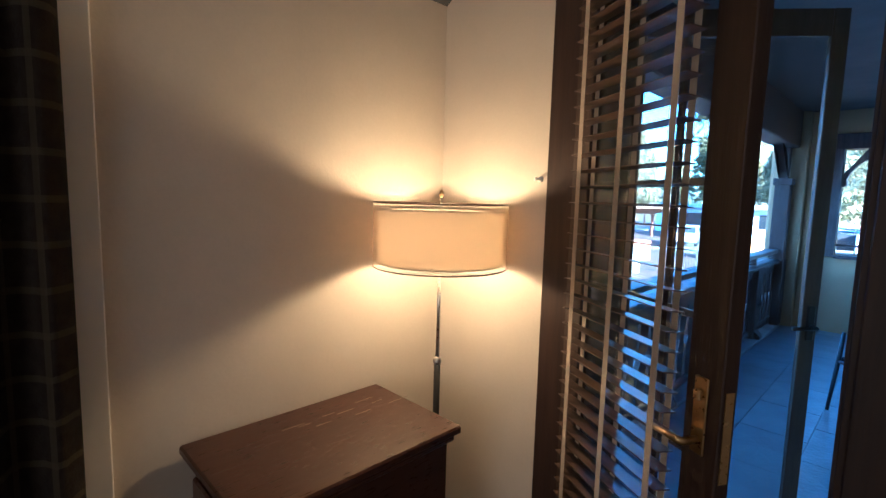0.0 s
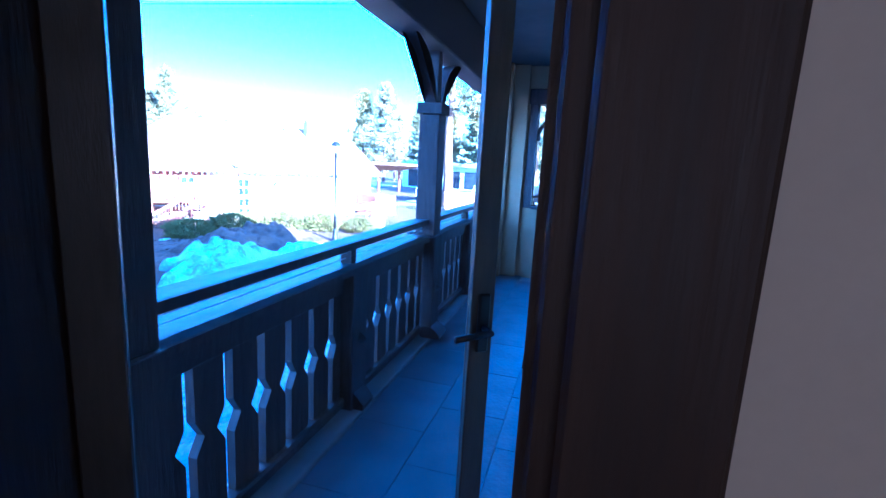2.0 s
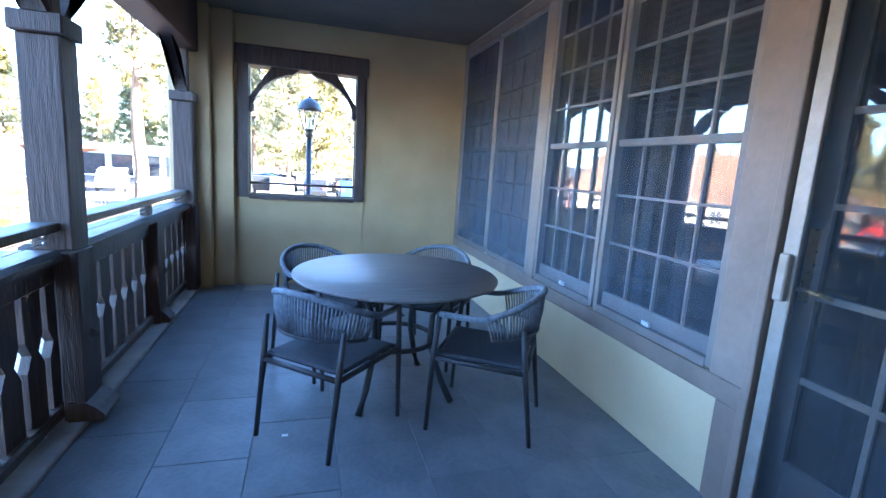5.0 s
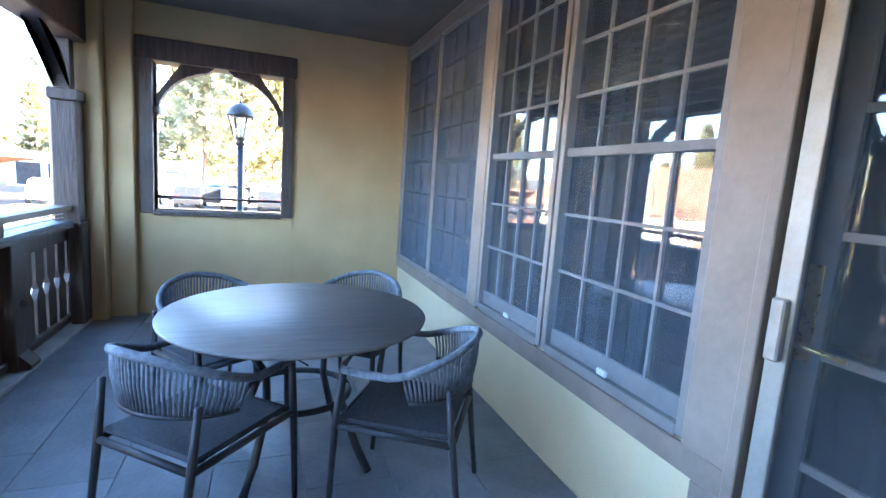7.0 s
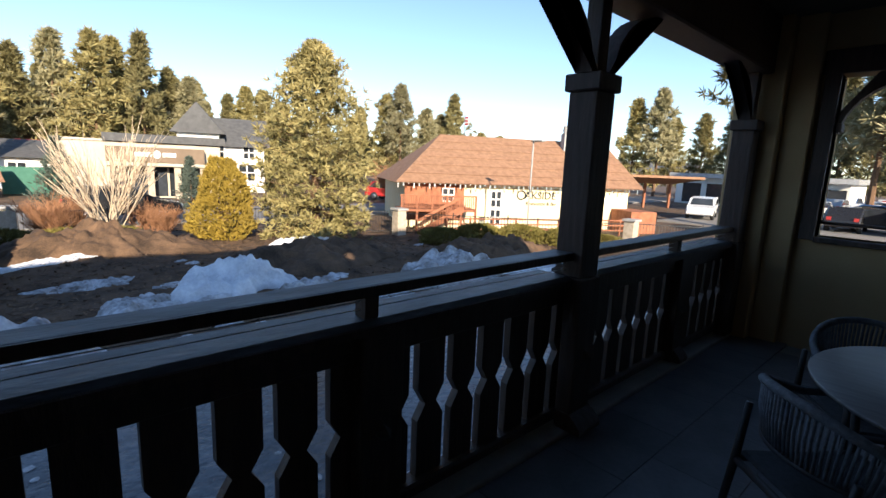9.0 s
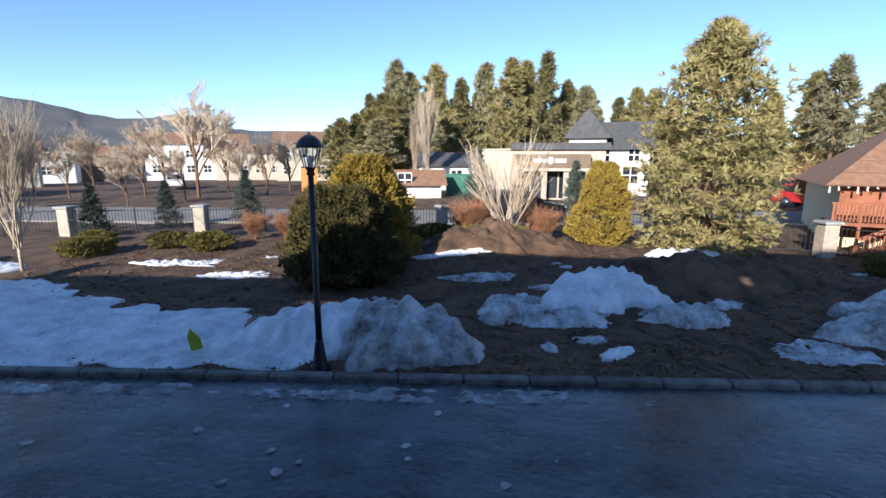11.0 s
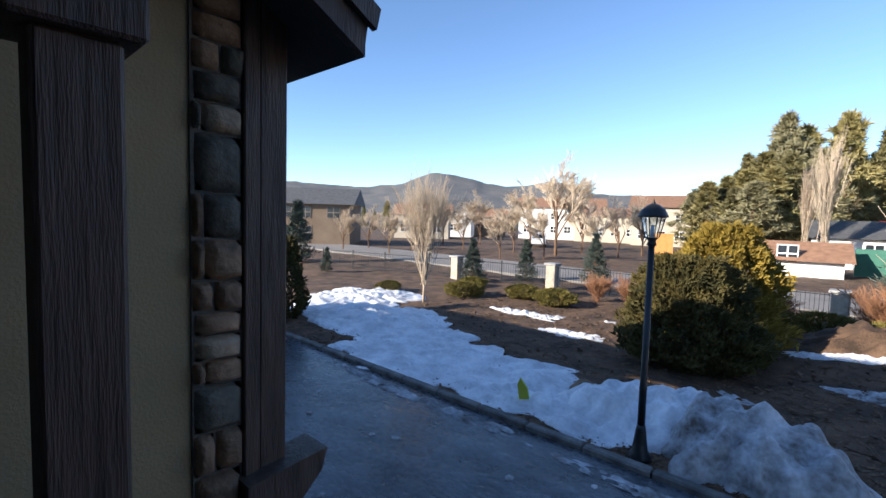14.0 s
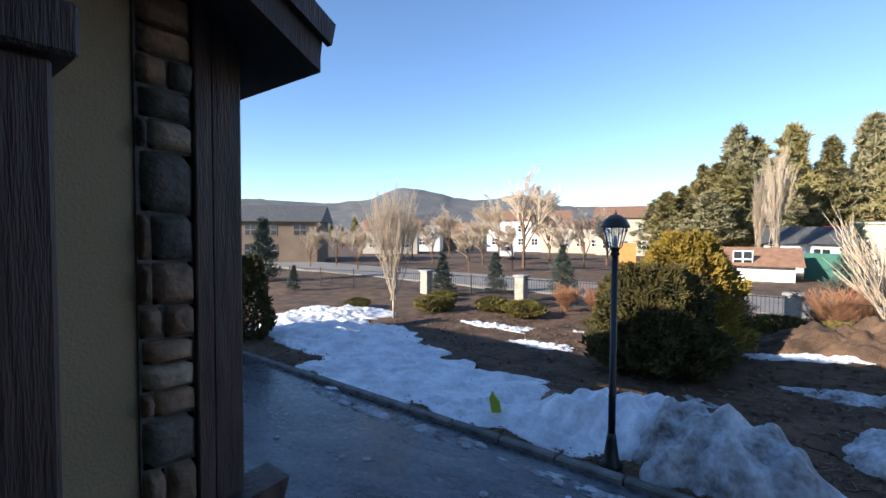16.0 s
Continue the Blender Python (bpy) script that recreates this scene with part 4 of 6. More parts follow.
def make_chair():
    c = empty("patio_chair", "charcoal patio chair with curved woven grey rope back", "chair", "chairs round the table")
    # seen from above: faces +y; legs at corners
    for sx in (-1, 1):
        tube("leg", [(sx * 0.27, 0.26, 0.0), (sx * 0.265, 0.245, 0.40), (sx * 0.27, 0.22, 0.655)], [0.012, 0.016, 0.014], frame_mat, c)
        tube("leg", [(sx * 0.23, -0.29, 0.0), (sx * 0.235, -0.235, 0.40), (sx * 0.24, -0.21, 0.62)], [0.012, 0.016, 0.013], frame_mat, c)
        tube("side_rail", [(sx * 0.262, 0.245, 0.41), (sx * 0.235, -0.235, 0.39)], 0.014, frame_mat, c)
    tube("front_rail", [(-0.262, 0.245, 0.41), (0.262, 0.245, 0.41)], 0.014, frame_mat, c)
    tube("rear_rail", [(-0.235, -0.235, 0.39), (0.235, -0.235, 0.39)], 0.014, frame_mat, c)
    bm = bmesh.new()
    vs = add_box(bm, -0.235, 0.235, -0.22, 0.235, 0.405, 0.43, None, 0.01)
    part("seat", bm, seat_mat, c)
    arc = []
    for k in range(25):
        a = radians(180 + 180 * k / 24)
        back = max(0.0, -math.sin(a))
        arc.append((0.285 * math.cos(a) * (1 + 0.04 * back), 0.02 - 0.30 * back, 0.655 + 0.125 * back ** 1.3))
    arc = [(-0.27, 0.22, 0.655), (-0.283, 0.12, 0.655)] + arc + [(0.283, 0.12, 0.655), (0.27, 0.22, 0.655)]
    tube("top_rail", arc, 0.017, rope_mat, c, "rope-wrapped curved top rail")
    low = []
    for k in range(25):
        a = radians(192 + 156 * k / 24)
        back = max(0.0, -math.sin(a))
        low.append((0.265 * math.cos(a), 0.0 - 0.262 * back, 0.545 + 0.02 * back))
    tube("lower_rail", low, 0.010, frame_mat, c)
    n = 46
    for k in range(n):
        f = k / (n - 1)
        a, b = radians(190 + 160 * f), radians(193 + 154 * f)
        ba, bb = max(0.0, -math.sin(a)), max(0.0, -math.sin(b))
        top = (0.285 * math.cos(a) * (1 + 0.04 * ba), 0.02 - 0.30 * ba, 0.655 + 0.125 * ba ** 1.3)
        bot = (0.265 * math.cos(b), -0.262 * bb, 0.545 + 0.02 * bb)
        mid = tuple((p + q) / 2 * (1.025 if i < 2 else 1) for i, (p, q) in enumerate(zip(top, bot)))
        tube("rope", [top, mid, bot], 0.0058, rope_mat, c, sides=5)
    return c


ch = make_chair()
ch.matrix_basis = pose(0.64, 5.27, 0, 0, 0, -42)
copy_thing(ch, pose(1.50, 5.21, 0, 0, 0, 58))
copy_thing(ch, pose(0.64, 6.12, 0, 0, 0, 215))
copy_thing(ch, pose(1.40, 6.18, 0, 0, 0, 142))
tagged(box("paper_tag", 0.40, 0.43, 5.17, 5.19, 0.001, 0.003, white_plastic), "small white paper tag on the floor", "paper tag")
bm = bmesh.new()
add_lathe(bm, [(0.055, CZ - 0.012), (0.05, CZ - 0.02), (0.001, CZ - 0.021)], 20, (0.75, 6.4, 0))
tagged(part("smoke_detector", bm, white_plastic), "small round white ceiling fixture", "ceiling fixture")

# ---- outdoors: ground, road, snow ----
GZ = -1.75
KX = -6.62


def ground_z(x, y):
    r = math.hypot(x, y)
    z = GZ - 0.02 * max(0.0, min(r, 620) - 70)
    if x < KX - 0.3 and r < 60:
        f = min(1.0, (KX - 0.3 - x) / 1.5)
        z += f * (0.10 * noise.noise((x * 0.35, y * 0.35, 0)) + 0.05 * noise.noise((x * 1.3, y * 1.3, 3)))
        z += f * 0.55 * math.exp(-((x + 16.3) / 2.2) ** 2 - ((y - 4.6) / 2.6) ** 2) + f * 0.35 * math.exp(-((x + 12.5) / 2.2) ** 2 - ((y - 9.5) / 4) ** 2)
        z += f * 0.30 * math.exp(-((x + 11) / 1.6) ** 2 - ((y - 16) / 3) ** 2)
    return z


def sheet(name, xs, ys, zf, material, label, category, kind="structure"):
    verts = [(x, y, zf(x, y)) for x in xs for y in ys]
    n = len(ys)
    faces = [(i * n + j, (i + 1) * n + j, (i + 1) * n + j + 1, i * n + j + 1) for i in range(len(xs) - 1) for j in range(n - 1)]
    me = bpy.data.meshes.new(name)
    me.from_pydata(verts, [], faces)
    me.polygons.foreach_set("use_smooth", [True] * len(faces))
    me.materials.append(material)
    return tagged(new(name, me), label, category, kind=kind)


def spread(limit, step, near):
    v, out, s = 0.0, [0.0], step
    while v < limit:
        if v > near:
            s *= 1.25
        v += s
        out.append(v)
    return out


xs = [-q for q in spread(2600, 0.22, 24)][::-1][:-1] + spread(2600, 1.5, 20)
ys = [-q for q in spread(2600, 0.25, 24)][::-1][:-1] + spread(2600, 0.25, 24)
sheet("ground", xs, ys, ground_z, soil, "brown mulch and bare winter soil", "ground")
dx = [KX - 0.02, -6.2, -5.4, -4.4, -3.4, -2.4, -1.2, -0.6]
dy = [-30 + i * 0.5 for i in range(150)]
sheet("driveway", dx, dy, lambda x, y: GZ + 0.03 + 0.025 * noise.noise((x * 0.6, y * 0.4, 7)), asphalt, "dark wet driveway with patches of ice", "driveway")
kerb = structure(empty("kerb", "row of worn concrete kerb stones along the driveway", "kerb"), "row of worn concrete kerb stones along the driveway", "kerb")
kb = bmesh.new()
add_box(kb, -0.09, 0.08, -0.47, 0.47, 0, 0.12, None, 0.025)
k0 = part("kerb_stone", kb, kerb_mat, kerb)
for i in range(36):
    o = k0 if i == 0 else new("kerb_stone", k0.data)
    o.parent = kerb
    o.matrix_basis = pose(KX - 0.10, -14 + i * 0.96, GZ + 0.0, 0, random.uniform(-2, 2), random.uniform(-0.8, 0.8))


def blob_sheet(name, cx, cy, rx, ry, h, seed, material, label, category="snow", lump=0.55, rz=0.0, fine=1.0):
    """A bank with an uneven outline lying on the ground."""
    bm = bmesh.new()
    rings, seg = int(34 * fine), int(128 * fine)
    layers = []
    ca, sa = math.cos(radians(rz)), math.sin(radians(rz))
    for i in range(rings + 1):
        f = i / rings
        row = []
        for j in range(seg):
            a = 2 * math.pi * j / seg
            edge = 1 + 0.45 * noise.noise((math.cos(a) * 1.6 + seed, math.sin(a) * 1.6, seed)) + 0.22 * noise.noise((math.cos(a) * 5 + seed, math.sin(a) * 5, 2.0 + seed))
            lx, ly = rx * edge * f * math.cos(a), ry * edge * f * math.sin(a)
            x, y = cx + ca * lx - sa * ly, cy + sa * lx + ca * ly
            p = (1 - f ** 2) ** 0.8 if f < 1 else 0
            zz = h * p * (1 + lump * noise.noise((x * 1.3, y * 1.3, seed)) + lump * 0.9 * noise.noise((x * 3.2, y * 3.2, seed)))
            zz += (f < 1) * (0.085 * noise.noise((x * 6, y * 6, seed)) + 0.03 * noise.noise((x * 17, y * 17, seed)))
            row.append(bm.verts.new((x, y, ground_z(x, y) + max(zz, 0.012) - (0.08 if f == 1 else 0))))
            if i == 0:
                break
        layers.append(row)
    for j in range(seg):
        bm.faces.new((layers[0][0], layers[1][j], layers[1][(j + 1) % seg]))
    for a, b in zip(layers[1:], layers[2:]):
        for j in range(seg):
            bm.faces.new((a[j], b[j], b[(j + 1) % seg], a[(j + 1) % seg]))
    ob = tagged(part(name, bm, material, smooth=True), label, category, kind="stuff")
    return ob


SNOW = "crusty white snow lying on the soil"
PILE = "heaped dirty snow pile beside the driveway"
for k, (cx, cy, rx, ry, h, m_, rz) in enumerate((
        (-8.0, 2.75, 1.0, 1.15, 0.72, dirty_snow, 0), (-8.6, 1.35, 1.0, 1.4, 0.55, snow_mat, 20), (-8.0, -0.3, 1.1, 2.2, 0.16, snow_mat, 0),
        (-8.6, -3.6, 1.9, 3.2, 0.12, snow_mat, -12), (-9.9, -7.6, 2.0, 3.8, 0.16, snow_mat, 22), (-11.8, -11.0, 2.4, 2.2, 0.18, snow_mat, 0),
        (-10.0, 4.9, 0.8, 0.9, 0.32, dirty_snow, 0), (-10.6, 6.9, 1.0, 1.5, 0.55, snow_mat, 15), (-9.5, 5.9, 0.5, 1.0, 0.22, dirty_snow, 0),
        (-9.4, 8.2, 0.45, 0.9, 0.28, dirty_snow, 10), (-8.9, 12.6, 1.0, 1.9, 0.62, dirty_snow, 12), (-8.4, 15.6, 0.8, 1.6, 0.3, snow_mat, 12),
        (-15.6, 11.0, 0.9, 1.3, 0.25, snow_mat, 0), (-12.6, 4.2, 0.35, 1.0, 0.05, dirty_snow, 40), (-14.8, 3.4, 0.3, 1.3, 0.04, snow_mat, 10),
        (-13.0, -2.6, 0.35, 1.0, 0.05, snow_mat, 10), (-14.4, -5.2, 0.4, 1.3, 0.05, snow_mat, 25), (-8.0, 9.9, 0.5, 0.9, 0.06, dirty_snow, 0),
        (-6.25, 3.4, 0.2, 2.6, 0.055, dirty_snow, 0), (-6.3, -2.2, 0.18, 2.6, 0.055, dirty_snow, 0))):
    b_ = blob_sheet("snow_pile" if h > 0.2 else "snow_patch", cx, cy, rx, ry, h, 3.7 * k + 1, m_, PILE if h > 0.2 else SNOW)
for k in range(30):
    x, y = random.uniform(-15.5, KX - 0.8), random.uniform(-7, 16)
    blob_sheet("snow_patch", x, y, random.uniform(0.08, 0.3), random.uniform(0.12, 0.55), random.uniform(0.015, 0.05), 7.3 * k + 200, dirty_snow if k % 3 else snow_mat, SNOW, rz=random.uniform(-40, 40), fine=0.4)
blob_sheet("soil_mound", -16.0, 5.0, 1.6, 2.6, 0.5, 91, soil, "heaped brown soil mound", "mound")
blob_sheet("soil_mound", -12.2, 9.8, 1.4, 3.2, 0.45, 95, soil, "heaped brown soil mound", "mound")
blob_sheet("soil_mound", -10.2, 15.2, 1.2, 2.8, 0.5, 99, soil, "heaped brown soil mound", "mound")
# loose stones and clods
cl = bmesh.new()
rg = random.Random(8)
for k in range(420):
    x, y = rg.uniform(-15, KX - 0.4), rg.uniform(-8, 18)
    r = rg.uniform(0.015, 0.06)
    vs = bmesh.ops.create_icosphere(cl, subdivisions=1, radius=r)["verts"]
    for v in vs:
        v.co = Vector((x, y, ground_z(x, y) + r * 0.3)) + v.co * rg.uniform(0.7, 1.2)
tagged(part("clods", cl, soil), "scattered clods of brown soil", "clods", kind="stuff")
mv, mf = [], []
for k in range(26000):
    x, y = KX - 0.4 - 13.5 * rg.random() ** 1.3, rg.uniform(-9, 19)
    a, l, w = rg.uniform(0, 6.283), rg.uniform(0.03, 0.10), rg.uniform(0.008, 0.025)
    d, n = Vector((math.cos(a), math.sin(a), rg.uniform(-0.1, 0.35))) * l, len(mv)
    c, q = Vector((x, y, ground_z(x, y) + 0.012)), Vector((-math.sin(a), math.cos(a), rg.uniform(-0.5, 0.5))) * w
    mv += [c - d - q, c - d + q, c + d + q, c + d - q]
    mf.append((n, n + 1, n + 2, n + 3))
me = bpy.data.meshes.new("wood_chips")
me.from_pydata(mv, [], mf)
me.materials.append(mulch_chip)
tagged(new("wood_chips", me), "loose brown bark mulch chips on the soil", "mulch", kind="stuff")
ic = bmesh.new()
for k in range(60):
    x, y = rg.uniform(-6.4, -2.5), rg.uniform(-4, 6)
    r = rg.uniform(0.02, 0.07)
    vs = bmesh.ops.create_icosphere(ic, subdivisions=1, radius=r)["verts"]
    for v in vs:
        v.co = Vector((x, y, GZ + 0.03)) + Vector((v.co.x, v.co.y, v.co.z * 0.4)) * rg.uniform(0.7, 1.3)
tagged(part("ice_lumps", ic, dirty_snow), "small lumps of ice on the driveway", "ice", kind="stuff")
rk = bmesh.new()
bmesh.ops.create_icosphere(rk, subdivisions=3, radius=0.22)
for v in rk.verts:
    v.co = Vector((v.co.x * 0.9, v.co.y * 1.3, v.co.z * 0.8)) * (1 + 0.25 * noise.noise(v.co * 5))
rock = tagged(part("rock", rk, stone_mat, smooth=True), "brown boulder showing through the snow", "rock")
rock.location = (-8.6, -0.05, GZ + 0.18)
cone = tagged(prism("marker_flap", [(-0.09, 0), (0.09, 0), (0.11, 0.2), (0.03, 0.42), (-0.05, 0.3)], 0, -0.02, 0.02, yellow_plastic), "bent lime-yellow plastic marker in the snow", "marker")
cone.matrix_basis = pose(-7.45, -0.62, GZ + 0.15, 12, 15, 20)

# far roads, water, hills
structure(box("road_1", -30, -23.5, -60, 70, GZ - 0.25, GZ + 0.10, road_mat), "sunlit grey road beyond the fence", "road")
structure(box("road_2", -13.5, 60, 36, 110, GZ - 0.9, GZ + 0.11, road_mat), "sunlit grey car park surface", "car park")
structure(box("water", -1400, -260, -1400, -200, -13, -12.2, water_mat), "distant blue lake", "water")
hv = bmesh.new()
prev = None
for i in range(241):
    a = radians(20 + i * 0.75)
    h = 58 + 16 * noise.noise((i * 0.045, 1.3, 0)) + 9 * noise.noise((i * 0.17, 5, 0)) + 3 * noise.noise((i * 0.6, 9, 0))
    h += 26 * math.exp(-((i * 0.75 + 20 - 134) / 4.5) ** 2) + 14 * math.exp(-((i * 0.75 + 20 - 130) / 9) ** 2) + 20 * math.exp(-((i * 0.75 + 20 - 120) / 3.2) ** 2)
    h *= 1.5
    h *= 0.35 + 0.65 * min(1, max(0, (i * 0.75 + 20 - 84) / 14))
    col = []
    for q in range(12):
        f = q / 11
        R = 1500 + 700 * f
        hh = -16 + (h + 16) * f ** 0.8 + (5 * noise.noise((i * 0.4, q * 0.9, 4)) if 0 < q < 11 else 0)
        col.append(hv.verts.new((-R * math.sin(a), R * math.cos(a), hh * R / 1500)))
    if prev:
        for q in range(11):
            hv.faces.new((prev[q], col[q], col[q + 1], prev[q + 1]))
    prev = col
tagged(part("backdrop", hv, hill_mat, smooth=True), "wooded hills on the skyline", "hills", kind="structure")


# ---- plants ----
def add_leaf(bm, c, d, l, w, rnd):
    """One thin needle tuft: two crossed blades."""
    u = d.orthogonal().normalized()
    for s in (u, d.cross(u)):
        a, b, t = bm.verts.new(c - s * w), bm.verts.new(c + s * w), bm.verts.new(c + d * l)
        bm.faces.new((a, b, t))


def conifer(name, h, r, material, seed, tufts, leaf, trunk_r, clear=0.08, shape=1.0, label="", group="", droop=-0.15):
    rnd = random.Random(seed)
    t = empty(name, label, "tree", group)
    pts = [(0.02 * h * noise.noise((k, seed, 0)) * 0.5, 0.02 * h * noise.noise((k, seed, 7)) * 0.5, h * k / 8) for k in range(9)]
    tr = bmesh.new()
    add_tube(tr, pts, [trunk_r * (1 - 0.95 * k / 8) for k in range(9)], 7)
    fo = bmesh.new()
    per = 14
    nb = int(tufts / per)
    for k in range(nb):
        f = clear + (1 - clear) * ((k + rnd.random()) / nb)
        a = rnd.uniform(0, 2 * math.pi)
        prof = (1 - f) ** shape * (0.55 + 0.45 * min(1, (f - clear) * 6 + 0.35))
        lr = max(0.02 * h * (1 - f) + 0.10, r * prof * rnd.uniform(0.7, 1.12))
        base = Vector((0, 0, f * h))
        dirv = Vector((math.cos(a), math.sin(a), droop + 0.35 * f)).normalized()
        if lr > 0.5 and k % 2 == 0:
            add_tube(tr, [base, base + dirv * lr * 0.9], [max(0.01, trunk_r * 0.16 * (1 - f)), 0.006], 3, False)
        for q in range(per):
            g = 0.25 + 0.75 * rnd.random() ** 0.6
            c = base + dirv * lr * g + Vector((rnd.gauss(0, 1), rnd.gauss(0, 1), rnd.gauss(0, 0.6))) * lr * 0.16
            d = (dirv * 0.7 + Vector((rnd.gauss(0, 0.6), rnd.gauss(0, 0.6), 0.5 + rnd.gauss(0, 0.5)))).normalized()
            add_leaf(fo, c, d, leaf * rnd.uniform(0.6, 1.5), leaf * 0.17, rnd)
    part("trunk", tr, bark, t)
    part("crown", fo, material, t)
    return t


def pine(name, h, r, material, seed, branches, clumps, per, leaf, trunk_r, clear, env, label, group="", ragged=0.8):
    """A pine: whorled limbs that carry separate clumps of needles, with gaps between them."""
    rnd = random.Random(seed)
    t = empty(name, label, "tree", group)
    tr = bmesh.new()
    axis = [Vector((0.012 * h * noise.noise((k * 0.6, seed, 0)), 0.012 * h * noise.noise((k * 0.6, seed, 7)), h * k / 10)) for k in range(11)]
    axis[0].z = -0.1
    add_tube(tr, axis, [trunk_r * (1 - 0.93 * k / 10) for k in range(11)], 7)
    verts, faces = [], []
    for k in range(branches):
        f = clear + (1 - clear) * (k + rnd.random()) / branches
        a = k * 2.4 + rnd.gauss(0, 0.4)
        side = 1 + 1.2 * (1 - ragged) * noise.noise((math.cos(a) * 1.3 + seed, math.sin(a) * 1.3, f * 8))
        lr = max(0.035 * r, r * env(f) * side * rnd.uniform(ragged, 1.12))
        i = min(9, int(f * 10))
        base = axis[i].lerp(axis[i + 1], f * 10 - i)
        rise = -0.22 + 0.85 * f + rnd.gauss(0, 0.1)
        out = Vector((math.cos(a), math.sin(a), 0))
        tip = base + out * lr + Vector((0, 0, rise * lr))
        mid = base.lerp(tip, 0.55) - Vector((0, 0, 0.07 * lr))
        if k % 2 == 0:
            add_tube(tr, [base, mid, tip], [max(0.012, trunk_r * 0.2 * (1 - f)), max(0.009, trunk_r * 0.1 * (1 - f)), 0.005], 3, False)
        for q in range(clumps):
            g = 1.0 - 0.72 * (q / clumps) * rnd.uniform(0.8, 1.2)
            c0 = base.lerp(mid, g / 0.55) if g < 0.55 else mid.lerp(tip, (g - 0.55) / 0.45)
            c0 = c0 + Vector((rnd.gauss(0, 1), rnd.gauss(0, 1), rnd.gauss(0, 0.5))) * lr * 0.10
            for _ in range(per):
                d = Vector((rnd.gauss(0, 1), rnd.gauss(0, 1), rnd.gauss(0.45, 0.8)))
                d = (d.normalized() + out * 0.5).normalized()
                l = leaf * rnd.uniform(0.6, 1.35)
                w = d.cross(Vector((rnd.gauss(0, 1), rnd.gauss(0, 1), rnd.gauss(0, 1)))).normalized() * l * 0.13
                c = c0 + d * l * rnd.uniform(0.0, 0.5)
                n = len(verts)
                verts += [c - w, c + w, c + d * l]
                faces.append((n, n + 1, n + 2))
    part("trunk", tr, bark, t)
    me = bpy.data.meshes.new("crown")
    me.from_pydata(verts, [], faces)
    me.materials.append(material)
    new("crown", me).parent = t
    return t


def bare_tree(name, h, spreadf, material, seed, label, stems=1, depth=4, trunk_r=0.07, category="tree", up=0.55, group="", lean=0.28, thin=0.004):
    rnd = random.Random(seed)
    t = empty(name, label, category, group)
    tr, tw = bmesh.new(), bmesh.new()

    def grow(p, d, l, r, lev):
        mid = p + d * l * 0.5 + Vector((rnd.gauss(0, 1), rnd.gauss(0, 1), 0)) * l * 0.04
        q = p + d * l
        add_tube(tr if lev < 2 else tw, [p, mid, q], [max(r, thin), max(r * 0.85, thin), max(r * 0.62, thin * 0.6)], 5 if lev < 2 else 3, False)
        if lev >= depth:
            return
        for _ in range(rnd.choice((4, 5)) if lev < depth - 1 else 5):
            nd = (d + Vector((rnd.gauss(0, 1), rnd.gauss(0, 1), rnd.gauss(0, 0.3) + up * 0.4)) * spreadf).normalized()
            s = rnd.uniform(0.35, 1.0)
            grow(p + (q - p) * s, nd, l * rnd.uniform(0.5, 0.78), r * 0.55, lev + 1)

    for _ in range(stems):
        d = Vector((rnd.gauss(0, lean), rnd.gauss(0, lean), 1)).normalized() if stems > 1 else Vector((0, 0, 1))
        grow(Vector((rnd.gauss(0, 0.1), rnd.gauss(0, 0.1), -0.05)) * (stems > 1), d, h * (0.42 if stems == 1 else 0.5) * rnd.uniform(0.85, 1.1), trunk_r, 0)
    part("trunk", tr, material if stems > 1 else bark, t)
    part("twig_crown", tw, material, t)
    return t


def bush(name, w, h, material, seed, leaf, count, label, category="bush", group="", conic=0.0):
    rnd = random.Random(seed)
    t = empty(name, label, category, group)
    st, fo = bmesh.new(), bmesh.new()
    for k in range(7):
        a = rnd.uniform(0, 6.28)
        add_tube(st, [(0, 0, -0.05), (0.25 * w * math.cos(a), 0.25 * w * math.sin(a), h * 0.55)], [0.03, 0.008], 4, False)
    for k in range(count):
        a, f = rnd.uniform(0, 6.283), rnd.random()
        env = math.sin(math.pi * min(1, 0.16 + 0.84 * f)) ** 0.55 if not conic else (1 - f * 0.92) ** conic * min(1, 0.6 + f * 3)
        lump = 1 + 0.42 * noise.noise((math.cos(a) * 1.7 + seed, math.sin(a) * 1.5, f * 3.5)) + 0.35 * noise.noise((math.cos(a) * 4 + seed, math.sin(a) * 4, f * 9))
        rr = w / 2 * env * lump * (0.55 + 0.45 * rnd.random() ** 0.4)
        c = Vector((rr * math.cos(a), rr * math.sin(a), 0.03 + f * h * (0.95 + 0.1 * lump - 0.1)))
        d = Vector((math.cos(a) * 0.7 + rnd.gauss(0, 0.5), math.sin(a) * 0.7 + rnd.gauss(0, 0.5), 0.7 + rnd.gauss(0, 0.5))).normalized()
        add_leaf(fo, c, d, leaf * rnd.uniform(0.6, 1.3), leaf * 0.28, rnd)
    part("stems", st, bark, t)
    part("foliage", fo, material, t)
    return t


def put(t, x, y, s=1.0, rz=0.0, z=None):
    t.matrix_basis = pose(x, y, ground_z(x, y) if z is None else z, 0, 0, rz)
    t.scale = (s, s, s)
    return t


def again(t, x, y, s=1.0, rz=0.0):
    o = copy_thing(t, pose(x, y, ground_z(x, y), 0, 0, rz))
    o.scale = (s, s, s)
    return o


V1, V2 = (-0.47, 3.69), (0.52, 3.37)


def polar(v, yaw, d):
    return v[0] - d * math.sin(radians(yaw)), v[1] + d * math.cos(radians(yaw))


